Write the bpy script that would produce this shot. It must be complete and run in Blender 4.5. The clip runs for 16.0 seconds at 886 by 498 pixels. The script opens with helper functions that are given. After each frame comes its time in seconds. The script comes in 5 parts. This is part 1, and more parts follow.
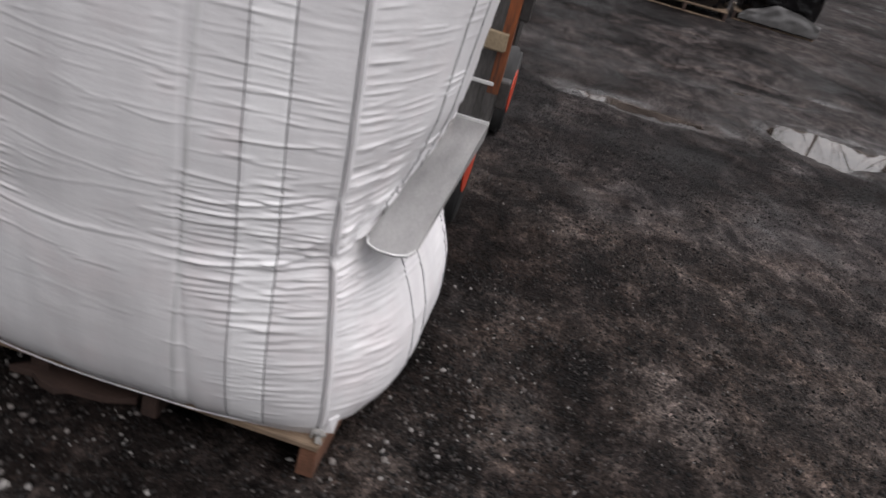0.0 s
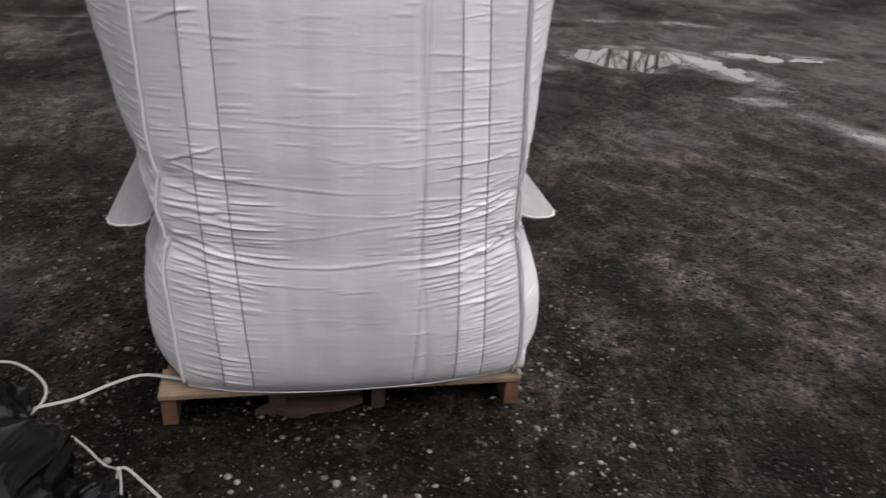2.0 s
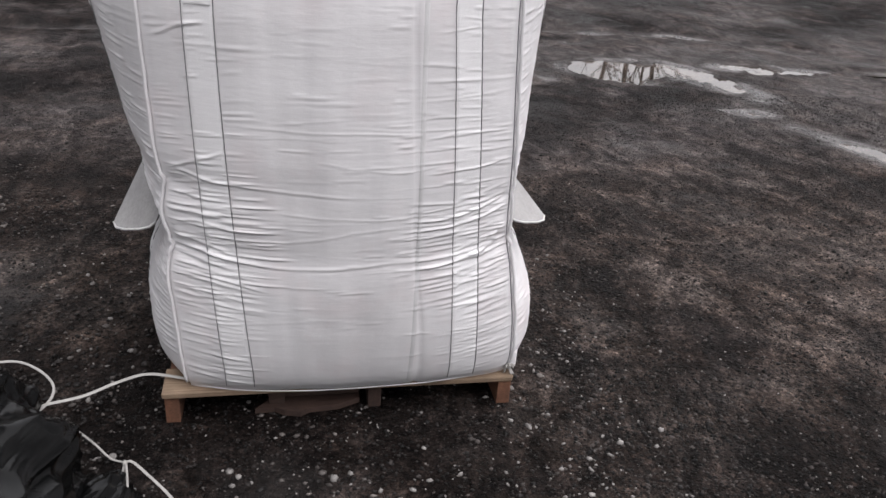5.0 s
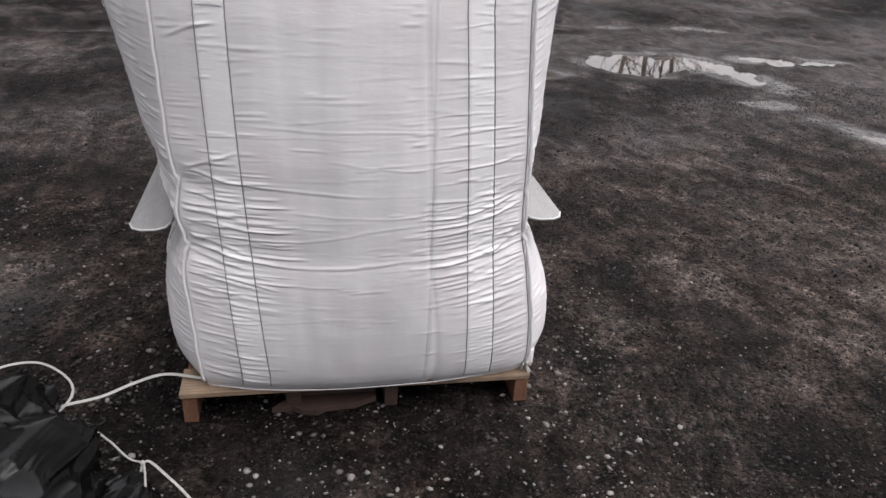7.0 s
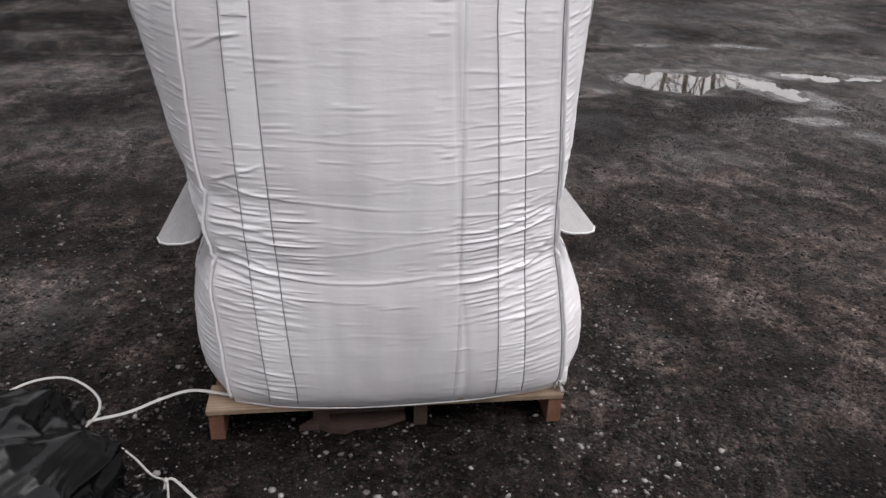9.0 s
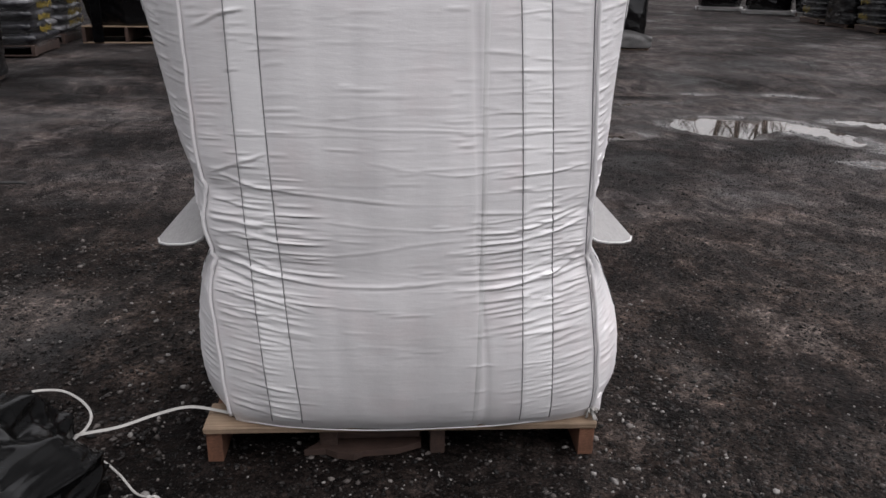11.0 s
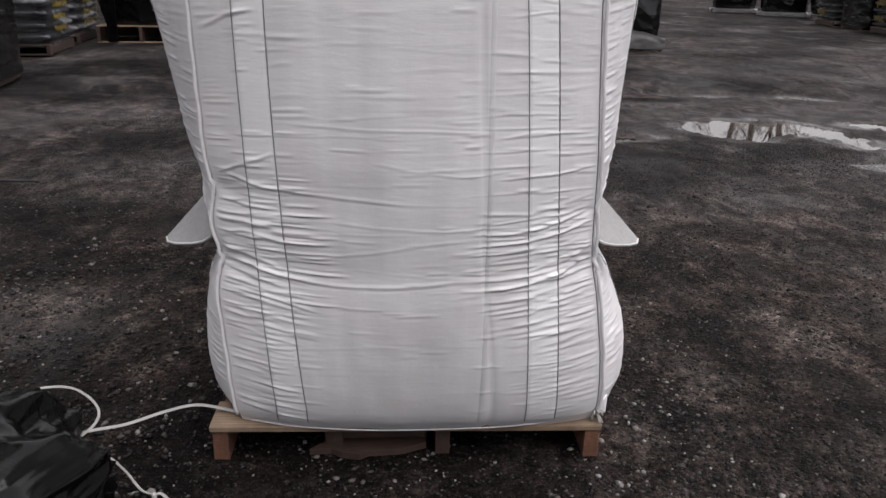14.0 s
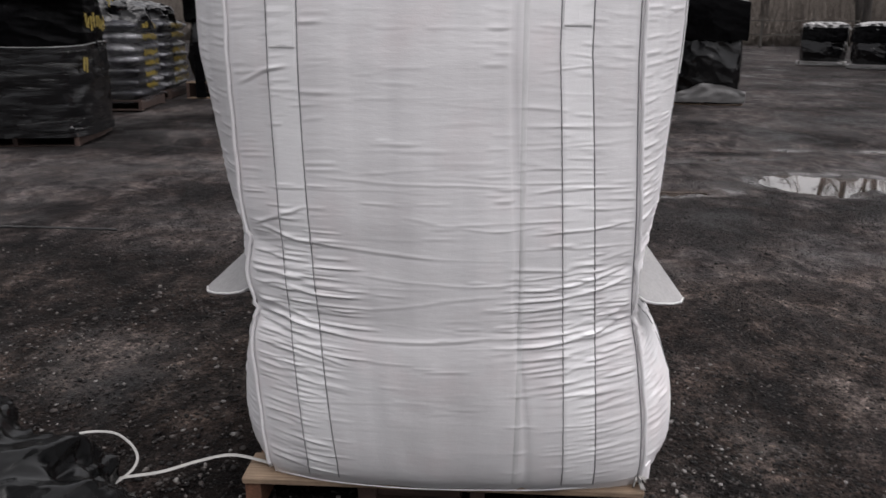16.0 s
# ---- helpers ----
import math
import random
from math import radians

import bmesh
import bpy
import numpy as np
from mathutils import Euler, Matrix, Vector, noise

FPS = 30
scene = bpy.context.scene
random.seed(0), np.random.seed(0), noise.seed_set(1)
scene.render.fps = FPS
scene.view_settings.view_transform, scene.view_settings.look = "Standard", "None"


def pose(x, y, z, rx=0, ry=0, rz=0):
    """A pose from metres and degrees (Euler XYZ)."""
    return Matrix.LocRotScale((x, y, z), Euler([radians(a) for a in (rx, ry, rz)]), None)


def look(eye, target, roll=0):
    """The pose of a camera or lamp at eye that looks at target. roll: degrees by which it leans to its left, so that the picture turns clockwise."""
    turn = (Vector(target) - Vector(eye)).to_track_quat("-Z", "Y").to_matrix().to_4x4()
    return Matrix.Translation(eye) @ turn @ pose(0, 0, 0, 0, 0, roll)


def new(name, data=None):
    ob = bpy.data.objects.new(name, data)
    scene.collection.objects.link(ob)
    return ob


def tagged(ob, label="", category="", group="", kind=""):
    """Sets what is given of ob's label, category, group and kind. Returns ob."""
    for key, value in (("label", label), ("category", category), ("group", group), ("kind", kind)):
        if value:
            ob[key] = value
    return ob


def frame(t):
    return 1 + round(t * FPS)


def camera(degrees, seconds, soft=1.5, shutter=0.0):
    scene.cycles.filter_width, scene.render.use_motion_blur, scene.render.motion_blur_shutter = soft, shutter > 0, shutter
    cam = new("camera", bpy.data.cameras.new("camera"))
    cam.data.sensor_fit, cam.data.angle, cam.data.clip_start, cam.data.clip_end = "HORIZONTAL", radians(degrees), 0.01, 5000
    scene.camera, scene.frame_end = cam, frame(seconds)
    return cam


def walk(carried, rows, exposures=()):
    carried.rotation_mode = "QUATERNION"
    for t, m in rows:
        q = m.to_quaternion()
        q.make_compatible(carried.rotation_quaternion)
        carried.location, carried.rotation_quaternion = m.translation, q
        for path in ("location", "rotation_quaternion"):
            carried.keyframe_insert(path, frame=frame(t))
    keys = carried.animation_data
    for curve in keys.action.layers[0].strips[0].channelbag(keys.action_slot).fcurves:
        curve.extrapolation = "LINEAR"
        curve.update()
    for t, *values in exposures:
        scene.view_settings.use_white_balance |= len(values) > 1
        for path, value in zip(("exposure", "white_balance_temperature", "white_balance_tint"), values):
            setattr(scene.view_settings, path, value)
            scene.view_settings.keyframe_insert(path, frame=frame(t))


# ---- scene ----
cam = camera(56.8, 16.0, shutter=0.5)
METRES, EYE, TILT, LEAN, TURN = 1.691, 1.337, -1.2, -2.2, 6.3
ROWS = [
    (0.0, 0.0, 0.0, 0.0, 5.39, -25.5, -11.41),
    (0.5, -0.186, -0.056, 0.0105, -1.2, -23.23, -7.87),
    (1.0, -0.3618, -0.1569, 0.0362, -6.13, -23.27, -1.72),
    (1.5, -0.4955, -0.2048, 0.0604, -9.36, -25.35, -0.89),
    (2.0, -0.5737, -0.2541, 0.0782, -16.27, -24.8, -0.71),
    (2.5, -0.5869, -0.2956, 0.0875, -18.72, -23.42, -1.27),
    (3.0, -0.5897, -0.3059, 0.0894, -17.55, -22.7, -1.52),
    (5.5, -0.5823, -0.3045, 0.0862, -15.99, -24.18, -0.37),
    (6.0, -0.58, -0.3026, 0.0858, -15.25, -24.21, 0.2),
    (6.5, -0.58, -0.3018, 0.0879, -14.88, -24.25, 0.36),
    (7.0, -0.5751, -0.3014, 0.087, -15.44, -24.23, 0.25),
    (7.5, -0.5736, -0.301, 0.0858, -15.56, -24.51, -0.12),
    (8.0, -0.5723, -0.3041, 0.0874, -14.26, -23.75, 0.05),
    (8.5, -0.5668, -0.2973, 0.0844, -13.62, -23.45, 0.72),
    (11.0, -0.5046, -0.2182, -0.0546, -9.56, -18.27, 1.48),
    (11.5, -0.5031, -0.2232, -0.0543, -9.26, -18.28, 1.17),
    (12.0, -0.5007, -0.2221, -0.0544, -8.79, -18.14, 1.2),
    (12.5, -0.4997, -0.2173, -0.0554, -8.54, -18.12, 1.04),
    (13.0, -0.4997, -0.2187, -0.055, -8.59, -18.29, 1.03),
    (13.5, -0.5009, -0.2204, -0.0541, -8.67, -18.3, 0.95),
    (14.0, -0.4969, -0.2213, -0.0537, -8.64, -18.2, 1.31),
    (14.5, -0.493, -0.2214, -0.0534, -8.52, -18.09, 1.7),
    (15.0, -0.4793, -0.2205, -0.0548, -7.75, -17.14, 2.53),
    (15.5, -0.4558, -0.2129, -0.0564, -5.9, -15.67, 2.2),
    (16.0, -0.431, -0.2127, -0.0566, -3.0, -14.4, 1.93),
]
walk(cam, [(t, pose(0, 0, EYE, TILT, LEAN, TURN) @ pose(METRES * x, METRES * y, METRES * z, 90 + pitch, roll, yaw)) for t, x, y, z, yaw, pitch, roll in ROWS],
     exposures=[(0.0, 0.66, 6500, 14), (0.5, 0.90, 6500, 14), (1.5, 0.68, 6500, 14), (3.0, 1.09, 6500, 14), (8.7, 1.04, 6500, 14), (11.0, 0.79, 6500, 14), (14.8, 0.80, 6500, 14), (16.0, 0.78, 6500, 14)])

# ---- light ----
SUN_ELEV, SUN_TURN = 62.0, 52.0
world = bpy.data.worlds.new("overcast_sky")
scene.world = world
world.use_nodes = True
wt = world.node_tree
bgn = wt.nodes["Background"]
sky = wt.nodes.new("ShaderNodeTexSky")
sky.sky_type = 'NISHITA'
sky.sun_disc = False
sky.sun_elevation = radians(SUN_ELEV)
sky.sun_rotation = radians(SUN_TURN)
sky.dust_density = 4.0
hsv = wt.nodes.new("ShaderNodeHueSaturation")
hsv.inputs["Saturation"].default_value = 0.10
wt.links.new(sky.outputs[0], hsv.inputs["Color"])
wt.links.new(hsv.outputs[0], bgn.inputs["Color"])
bgn.inputs["Strength"].default_value = 0.105
sun = new("sun", bpy.data.lights.new("sun", 'SUN'))
sun.data.energy = 1.3
sun.data.angle = radians(50)
sun.data.color = (1.0, 0.985, 0.975)
sun.matrix_world = look((1.9, -4.3, 9.0), (0, 0, 0))

# ---- materials ----


def mat(name):
    m = bpy.data.materials.new(name)
    m.use_nodes = True
    nt = m.node_tree
    return m, nt, nt.nodes["Principled BSDF"]


def node(nt, kind, links=(), **vals):
    n = nt.nodes.new(kind)
    for k, v in vals.items():
        if k in ("operation", "blend_type", "data_type", "noise_dimensions", "feature", "attribute_name", "wave_type", "bands_direction"):
            if k == "operation":
                n.operation = v
            elif k == "blend_type":
                n.blend_type = v
            elif k == "data_type":
                n.data_type = v
            elif k == "feature":
                n.feature = v
            elif k == "attribute_name":
                n.attribute_name = v
            elif k == "wave_type":
                n.wave_type = v
            elif k == "bands_direction":
                n.bands_direction = v
        else:
            n.inputs[k.replace("_", " ")].default_value = v
    for out, key in links:
        nt.links.new(out, n.inputs[key])
    return n


def coords(nt, scale=(1, 1, 1)):
    tc = nt.nodes.new("ShaderNodeTexCoord")
    mp = nt.nodes.new("ShaderNodeMapping")
    mp.inputs["Scale"].default_value = scale
    nt.links.new(tc.outputs["Object"], mp.inputs["Vector"])
    return mp.outputs[0]


def noise_tex(nt, vec, scale, detail=4.0, rough=0.55):
    n = node(nt, "ShaderNodeTexNoise", [(vec, "Vector")], Scale=scale, Detail=detail, Roughness=rough)
    return n.outputs["Fac"]


def ramp(nt, fac, stops):
    r = nt.nodes.new("ShaderNodeValToRGB")
    el = r.color_ramp.elements
    while len(el) < len(stops):
        el.new(0.5)
    for e, (p, c) in zip(el, stops):
        e.position = p
        e.color = (*c, 1) if len(c) == 3 else c
    nt.links.new(fac, r.inputs[0])
    return r.outputs[0]


def grey(nt, fac, lo, hi, a=0.0, b=1.0):
    n = node(nt, "ShaderNodeMapRange", [(fac, "Value")])
    for key, v in (("From Min", a), ("From Max", b), ("To Min", lo), ("To Max", hi)):
        n.inputs[key].default_value = v
    return n.outputs[0]


def mix(nt, fac, a, b, mode='MIX'):
    n = nt.nodes.new("ShaderNodeMixRGB")
    n.blend_type = mode
    for key, v in (("Fac", fac), ("Color1", a), ("Color2", b)):
        if hasattr(v, "links"):
            nt.links.new(v, n.inputs[key])
        else:
            n.inputs[key].default_value = v if key == "Fac" else (*v, 1)
    return n.outputs[0]


def maths(nt, op, a, b=0.0):
    n = nt.nodes.new("ShaderNodeMath")
    n.operation = op
    for i, v in enumerate((a, b)):
        if hasattr(v, "links"):
            nt.links.new(v, n.inputs[i])
        else:
            n.inputs[i].default_value = v
    return n.outputs[0]


def bump(nt, bsdf, height, strength=0.5, dist=0.01, before=None):
    b = nt.nodes.new("ShaderNodeBump")
    b.inputs["Strength"].default_value = strength
    b.inputs["Distance"].default_value = dist
    nt.links.new(height, b.inputs["Height"])
    if before is not None:
        nt.links.new(before, b.inputs["Normal"])
    nt.links.new(b.outputs[0], bsdf.inputs["Normal"])
    return b.outputs[0]


def plain(name, lo, hi, scale, rough, metal=0.0, relief=0.3, dist=0.004, stretch=(1, 1, 1), detail=5.0, rough_to=None, spec=0.5):
    """A surface whose colour runs from lo to hi by noise at two scales, with fine relief."""
    m, nt, bs = mat(name)
    v = coords(nt, stretch)
    big = noise_tex(nt, v, scale, detail)
    fine = noise_tex(nt, v, scale * 9, 3.0)
    fac = maths(nt, 'ADD', maths(nt, 'MULTIPLY', big, 0.65), maths(nt, 'MULTIPLY', fine, 0.35))
    nt.links.new(ramp(nt, fac, [(0.34, lo), (0.66, hi)]), bs.inputs["Base Color"])
    if rough_to is None:
        bs.inputs["Roughness"].default_value = rough
    else:
        nt.links.new(grey(nt, big, rough, rough_to, 0.35, 0.65), bs.inputs["Roughness"])
    bs.inputs["Metallic"].default_value = metal
    bs.inputs["Specular IOR Level"].default_value = spec
    if relief:
        bump(nt, bs, fac, relief, dist)
    return m


def ground_material():
    m, nt, bs = mat("wet_gravel_dirt")
    v = coords(nt)
    warp = node(nt, "ShaderNodeTexNoise", [(coords(nt, (1.15, 0.9, 1.0)), "Vector")], Scale=1.7, Detail=9.0, Roughness=0.64, Distortion=0.9).outputs["Fac"]
    wide = noise_tex(nt, coords(nt, (1.0, 1.3, 1.0)), 0.42, 5.0, 0.6)
    mid = noise_tex(nt, coords(nt, (1.1, 0.85, 1.0)), 15.0, 7.0, 0.72)
    fine = noise_tex(nt, v, 75.0, 4.0, 0.75)
    rusty = noise_tex(nt, coords(nt, (0.9, 1.2, 1.0)), 2.9, 6.0, 0.66)
    sheen = noise_tex(nt, coords(nt, (1.0, 0.7, 1.0)), 1.1, 9.0, 0.66)
    wet = node(nt, "ShaderNodeAttribute", attribute_name="wet").outputs["Fac"]
    wet = maths(nt, 'MAXIMUM', wet, grey(nt, sheen, 0.0, 0.5, 0.54, 0.68))
    pale = node(nt, "ShaderNodeAttribute", attribute_name="pale").outputs["Fac"]
    grit = node(nt, "ShaderNodeAttribute", attribute_name="grit").outputs["Fac"]
    # silt: wet black, grey-brown and dry pale patches, some of them rusty
    dust = maths(nt, 'ADD', maths(nt, 'ADD', maths(nt, 'MULTIPLY', warp, 0.62), maths(nt, 'MULTIPLY', pale, 0.30)), maths(nt, 'MULTIPLY', wide, 0.12))
    base = ramp(nt, dust, [(0.36, (0.0082, 0.0068, 0.0066)), (0.43, (0.0155, 0.0131, 0.0127)), (0.48, (0.0295, 0.0254, 0.0243)), (0.56, (0.0555, 0.0492, 0.0472))])
    base = mix(nt, grey(nt, rusty, 0.15, 1.0, 0.42, 0.62), base, (1.03, 0.93, 0.86), 'MULTIPLY')
    blot = node(nt, "ShaderNodeTexNoise", [(coords(nt, (1.2, 0.75, 1.0)), "Vector")], Scale=4.6, Detail=7.0, Roughness=0.66, Distortion=0.6).outputs["Fac"]
    base = mix(nt, grey(nt, grit, 0.85, 0.95, 0.42, 1.0), base, ramp(nt, blot, [(0.38, (0.30, 0.29, 0.295)), (0.5, (0.92, 0.91, 0.90)), (0.62, (1.75, 1.72, 1.69))]), 'MULTIPLY')
    # mid-scale mottling: small shadows among the clods, put into the colour
    base = mix(nt, grey(nt, grit, 0.62, 0.95, 0.42, 1.0), base, ramp(nt, mid, [(0.36, (0.36, 0.35, 0.35)), (0.5, (0.96, 0.95, 0.94)), (0.64, (1.75, 1.72, 1.70))]), 'MULTIPLY')
    base = mix(nt, grey(nt, grit, 0.25, 0.60, 0.42, 1.0), base, ramp(nt, fine, [(0.38, (0.40, 0.39, 0.39)), (0.5, (0.95, 0.94, 0.93)), (0.62, (1.75, 1.71, 1.68))]), 'MULTIPLY')
    # crumbs of two sizes, black and pale among the silt
    small = node(nt, "ShaderNodeTexVoronoi", [(v, "Vector")], Scale=150.0)
    large = node(nt, "ShaderNodeTexVoronoi", [(v, "Vector")], Scale=62.0)
    base = mix(nt, grey(nt, grit, 0.25, 0.62), base, ramp(nt, small.outputs["Color"], [(0.20, (0.45, 0.44, 0.44)), (0.34, (0.94, 0.93, 0.92)), (0.68, (1.08, 1.07, 1.06)), (0.84, (1.7, 1.66, 1.62))]), 'MULTIPLY')
    base = mix(nt, grey(nt, grit, 0.15, 0.75), base, ramp(nt, large.outputs["Color"], [(0.20, (0.30, 0.29, 0.29)), (0.34, (0.95, 0.94, 0.93)), (0.72, (1.1, 1.09, 1.08)), (0.86, (1.9, 1.85, 1.8))]), 'MULTIPLY')
    base = mix(nt, grey(nt, grit, 1.0, 0.0, 0.42, 0.8), base, (0.90, 0.95, 1.02), 'MULTIPLY')
    mud = ramp(nt, warp, [(0.34, (0.013, 0.011, 0.0108)), (0.66, (0.044, 0.038, 0.036))])
    base = mix(nt, maths(nt, 'MULTIPLY', wet, 0.7), base, mud)
    nt.links.new(base, bs.inputs["Base Color"])
    rough = grey(nt, warp, 0.6, 0.95, 0.38, 0.6)
    soak = maths(nt, 'MULTIPLY', maths(nt, 'POWER', wet, 1.6), grey(nt, mid, 1.0, 0.72, 0.35, 0.65))
    rough = maths(nt, 'MULTIPLY', rough, maths(nt, 'SUBTRACT', 1.0, maths(nt, 'MULTIPLY', soak, 0.84)))
    nt.links.new(maths(nt, 'MAXIMUM', rough, 0.12), bs.inputs["Roughness"])
    nt.links.new(grey(nt, wet, 0.06, 0.55), bs.inputs["Specular IOR Level"])
    dry = maths(nt, 'SUBTRACT', 1.0, maths(nt, 'MULTIPLY', wet, 0.8))
    n1 = bump(nt, bs, mid, 0.7, 0.028)
    n2 = bump(nt, bs, fine, 0.6, 0.006, n1)
    n3 = bump(nt, bs, maths(nt, 'MULTIPLY', maths(nt, 'SUBTRACT', 1.0, small.outputs["Distance"]), dry), 0.9, 0.006, n2)
    bump(nt, bs, maths(nt, 'MULTIPLY', maths(nt, 'SUBTRACT', 1.0, large.outputs["Distance"]), dry), 0.7, 0.010, n3)
    return m


def fabric_material():
    m, nt, bs = mat("woven_white_fabric")
    v = coords(nt)
    vs = coords(nt, (1, 1, 0.06))
    vh = coords(nt, (0.05, 0.05, 1))
    streak = noise_tex(nt, vs, 14.0, 3.0, 0.5)
    weft = noise_tex(nt, vh, 160.0, 3.0, 0.6)
    cloud = noise_tex(nt, v, 3.2, 5.0, 0.55)
    weave = noise_tex(nt, v, 420.0, 2.0, 0.5)
    c = ramp(nt, cloud, [(0.3, (0.69, 0.677, 0.684)), (0.7, (0.785, 0.778, 0.785))])
    tint = noise_tex(nt, v, 5.5, 4.0, 0.6)
    c = mix(nt, grey(nt, tint, 0.0, 0.45, 0.52, 0.70), c, (0.97, 0.90, 0.90), 'MULTIPLY')
    c = mix(nt, 0.5, c, ramp(nt, streak, [(0.3, (0.82, 0.82, 0.83)), (0.7, (1.04, 1.04, 1.04))]), 'MULTIPLY')
    c = mix(nt, 0.16, c, ramp(nt, weft, [(0.3, (0.86, 0.86, 0.87)), (0.7, (1.05, 1.05, 1.05))]), 'MULTIPLY')
    nt.links.new(c, bs.inputs["Base Color"])
    bs.inputs["Roughness"].default_value = 0.62
    bs.inputs["Specular IOR Level"].default_value = 0.3
    bs.inputs["Subsurface Weight"].default_value = 0.0
    crink = noise_tex(nt, coords(nt, (0.35, 0.35, 1.6)), 30.0, 4.0, 0.6)
    n1 = bump(nt, bs, crink, 0.22, 0.006)
    n2 = bump(nt, bs, weft, 0.13, 0.0016, n1)
    bump(nt, bs, weave, 0.2, 0.0008, n2)
    return m


def film_material(name, colour, alpha, rough, spec=0.4):
    m, nt, bs = mat(name)
    v = coords(nt, (0.4, 0.4, 2.2))
    fold = noise_tex(nt, v, 7.0, 5.0, 0.6)
    bs.inputs["Base Color"].default_value = (*colour, 1)
    bs.inputs["Roughness"].default_value = rough
    if alpha < 1:
        nt.links.new(grey(nt, fold, alpha * (0.4 if alpha < 0.5 else 0.9), alpha * 1.7, 0.35, 0.7), bs.inputs["Alpha"])
    bs.inputs["Specular IOR Level"].default_value = spec
    n1 = bump(nt, bs, fold, 0.32, 0.03)
    streak = node(nt, "ShaderNodeTexNoise", [(coords(nt, (0.5, 0.5, 9.0)), "Vector")], Scale=2.6, Detail=6.0, Roughness=0.6, Distortion=0.5).outputs["Fac"]
    bump(nt, bs, ramp(nt, streak, [(0.60, (0, 0, 0)), (0.635, (1, 1, 1)), (0.67, (0.1, 0.1, 0.1))]), 0.5, 0.015, n1)
    return m


def wood_material(name, lo, hi):
    m, nt, bs = mat(name)
    tc = nt.nodes.new("ShaderNodeTexCoord")
    info = nt.nodes.new("ShaderNodeObjectInfo")
    mp = nt.nodes.new("ShaderNodeMapping")
    nt.links.new(tc.outputs["Generated"], mp.inputs["Vector"])
    mp.inputs["Scale"].default_value = (1.5, 9, 6)
    v = mp.outputs[0]
    grain = noise_tex(nt, v, 3.0, 6.0, 0.65)
    stain = noise_tex(nt, coords(nt), 9.0, 4.0)
    c = ramp(nt, grain, [(0.3, lo), (0.7, hi)])
    c = mix(nt, 0.7, c, ramp(nt, stain, [(0.35, (0.45, 0.42, 0.40)), (0.6, (1.05, 1.02, 1.0))]), 'MULTIPLY')
    tint = grey(nt, info.outputs["Random"], 0.72, 1.1)
    comb = nt.nodes.new("ShaderNodeCombineColor")
    for k in ("Red", "Green", "Blue"):
        nt.links.new(tint, comb.inputs[k])
    c = mix(nt, 1.0, c, comb.outputs[0], 'MULTIPLY')
    nt.links.new(c, bs.inputs["Base Color"])
    bs.inputs["Roughness"].default_value = 0.72
    bump(nt, bs, grain, 0.4, 0.004)
    return m


GROUND = ground_material()
FABRIC = fabric_material()
THREAD = plain("grey_stitching", (0.10, 0.10, 0.11), (0.27, 0.27, 0.28), 120, 0.8, stretch=(1, 1, 3))
STRAP = plain("white_plastic_strap", (0.30, 0.292, 0.28), (0.42, 0.412, 0.395), 30, 0.45)
ROPE = plain("white_cotton_tape", (0.27, 0.26, 0.248), (0.43, 0.42, 0.40), 90, 0.85, relief=0.6)
PINE = wood_material("pallet_pine", (0.165, 0.112, 0.074), (0.345, 0.258, 0.178))
FOOTWOOD = wood_material("reddish_stringer_wood", (0.105, 0.044, 0.026), (0.22, 0.108, 0.064))
DARKWOOD = wood_material("dark_pallet_wood", (0.035, 0.020, 0.016), (0.085, 0.050, 0.038))
BLACKFILM = plain("black_plastic_sheet", (0.0016, 0.0017, 0.0018), (0.004, 0.0042, 0.0044), 9, 0.14, relief=0.25, dist=0.006, rough_to=0.28, spec=0.18)
GLOSSBLACK = plain("glossy_black_sheet", (0.0015, 0.0015, 0.0018), (0.004, 0.004, 0.0045), 6, 0.08, relief=0.5, dist=0.02, rough_to=0.18, spec=0.5)
DULLBLACK = plain("weathered_black_sheet", (0.0015, 0.0015, 0.0018), (0.0035, 0.0035, 0.004), 5, 0.22, relief=0.4, dist=0.02, rough_to=0.38, spec=0.06)
DARKFILM = film_material("dark_stretch_film", (0.006, 0.006, 0.0066), 0.82, 0.16, 0.42)
CLEARFILM = film_material("stretch_film", (0.10, 0.10, 0.105), 0.22, 0.10, 0.5)
WHITEFILM = plain("white_film", (0.13, 0.127, 0.127), (0.24, 0.236, 0.232), 5, 0.4, relief=0.35, dist=0.02)
GREYFILM = plain("grey_white_film", (0.075, 0.073, 0.073), (0.15, 0.147, 0.145), 6, 0.4, relief=0.35, dist=0.02)
SACK = plain("dark_product_sack", (0.006, 0.006, 0.007), (0.022, 0.022, 0.024), 6, 0.3, relief=0.7, dist=0.02, rough_to=0.5)


def mixed_sack_material():
    m, nt, bs = mat("printed_product_sack")
    info = nt.nodes.new("ShaderNodeObjectInfo")
    n = noise_tex(nt, coords(nt), 7.0, 4.0)
    c = ramp(nt, info.outputs["Random"], [(0.0, (0.010, 0.010, 0.014)), (0.5, (0.030, 0.031, 0.038)), (0.75, (0.10, 0.10, 0.11)), (1.0, (0.34, 0.34, 0.345))])
    c = mix(nt, 0.9, c, ramp(nt, n, [(0.38, (0.18, 0.18, 0.2)), (0.62, (1.3, 1.3, 1.3))]), 'MULTIPLY')
    nt.links.new(c, bs.inputs["Base Color"])
    bs.inputs["Roughness"].default_value = 0.28
    bump(nt, bs, n, 0.8, 0.03)
    return m


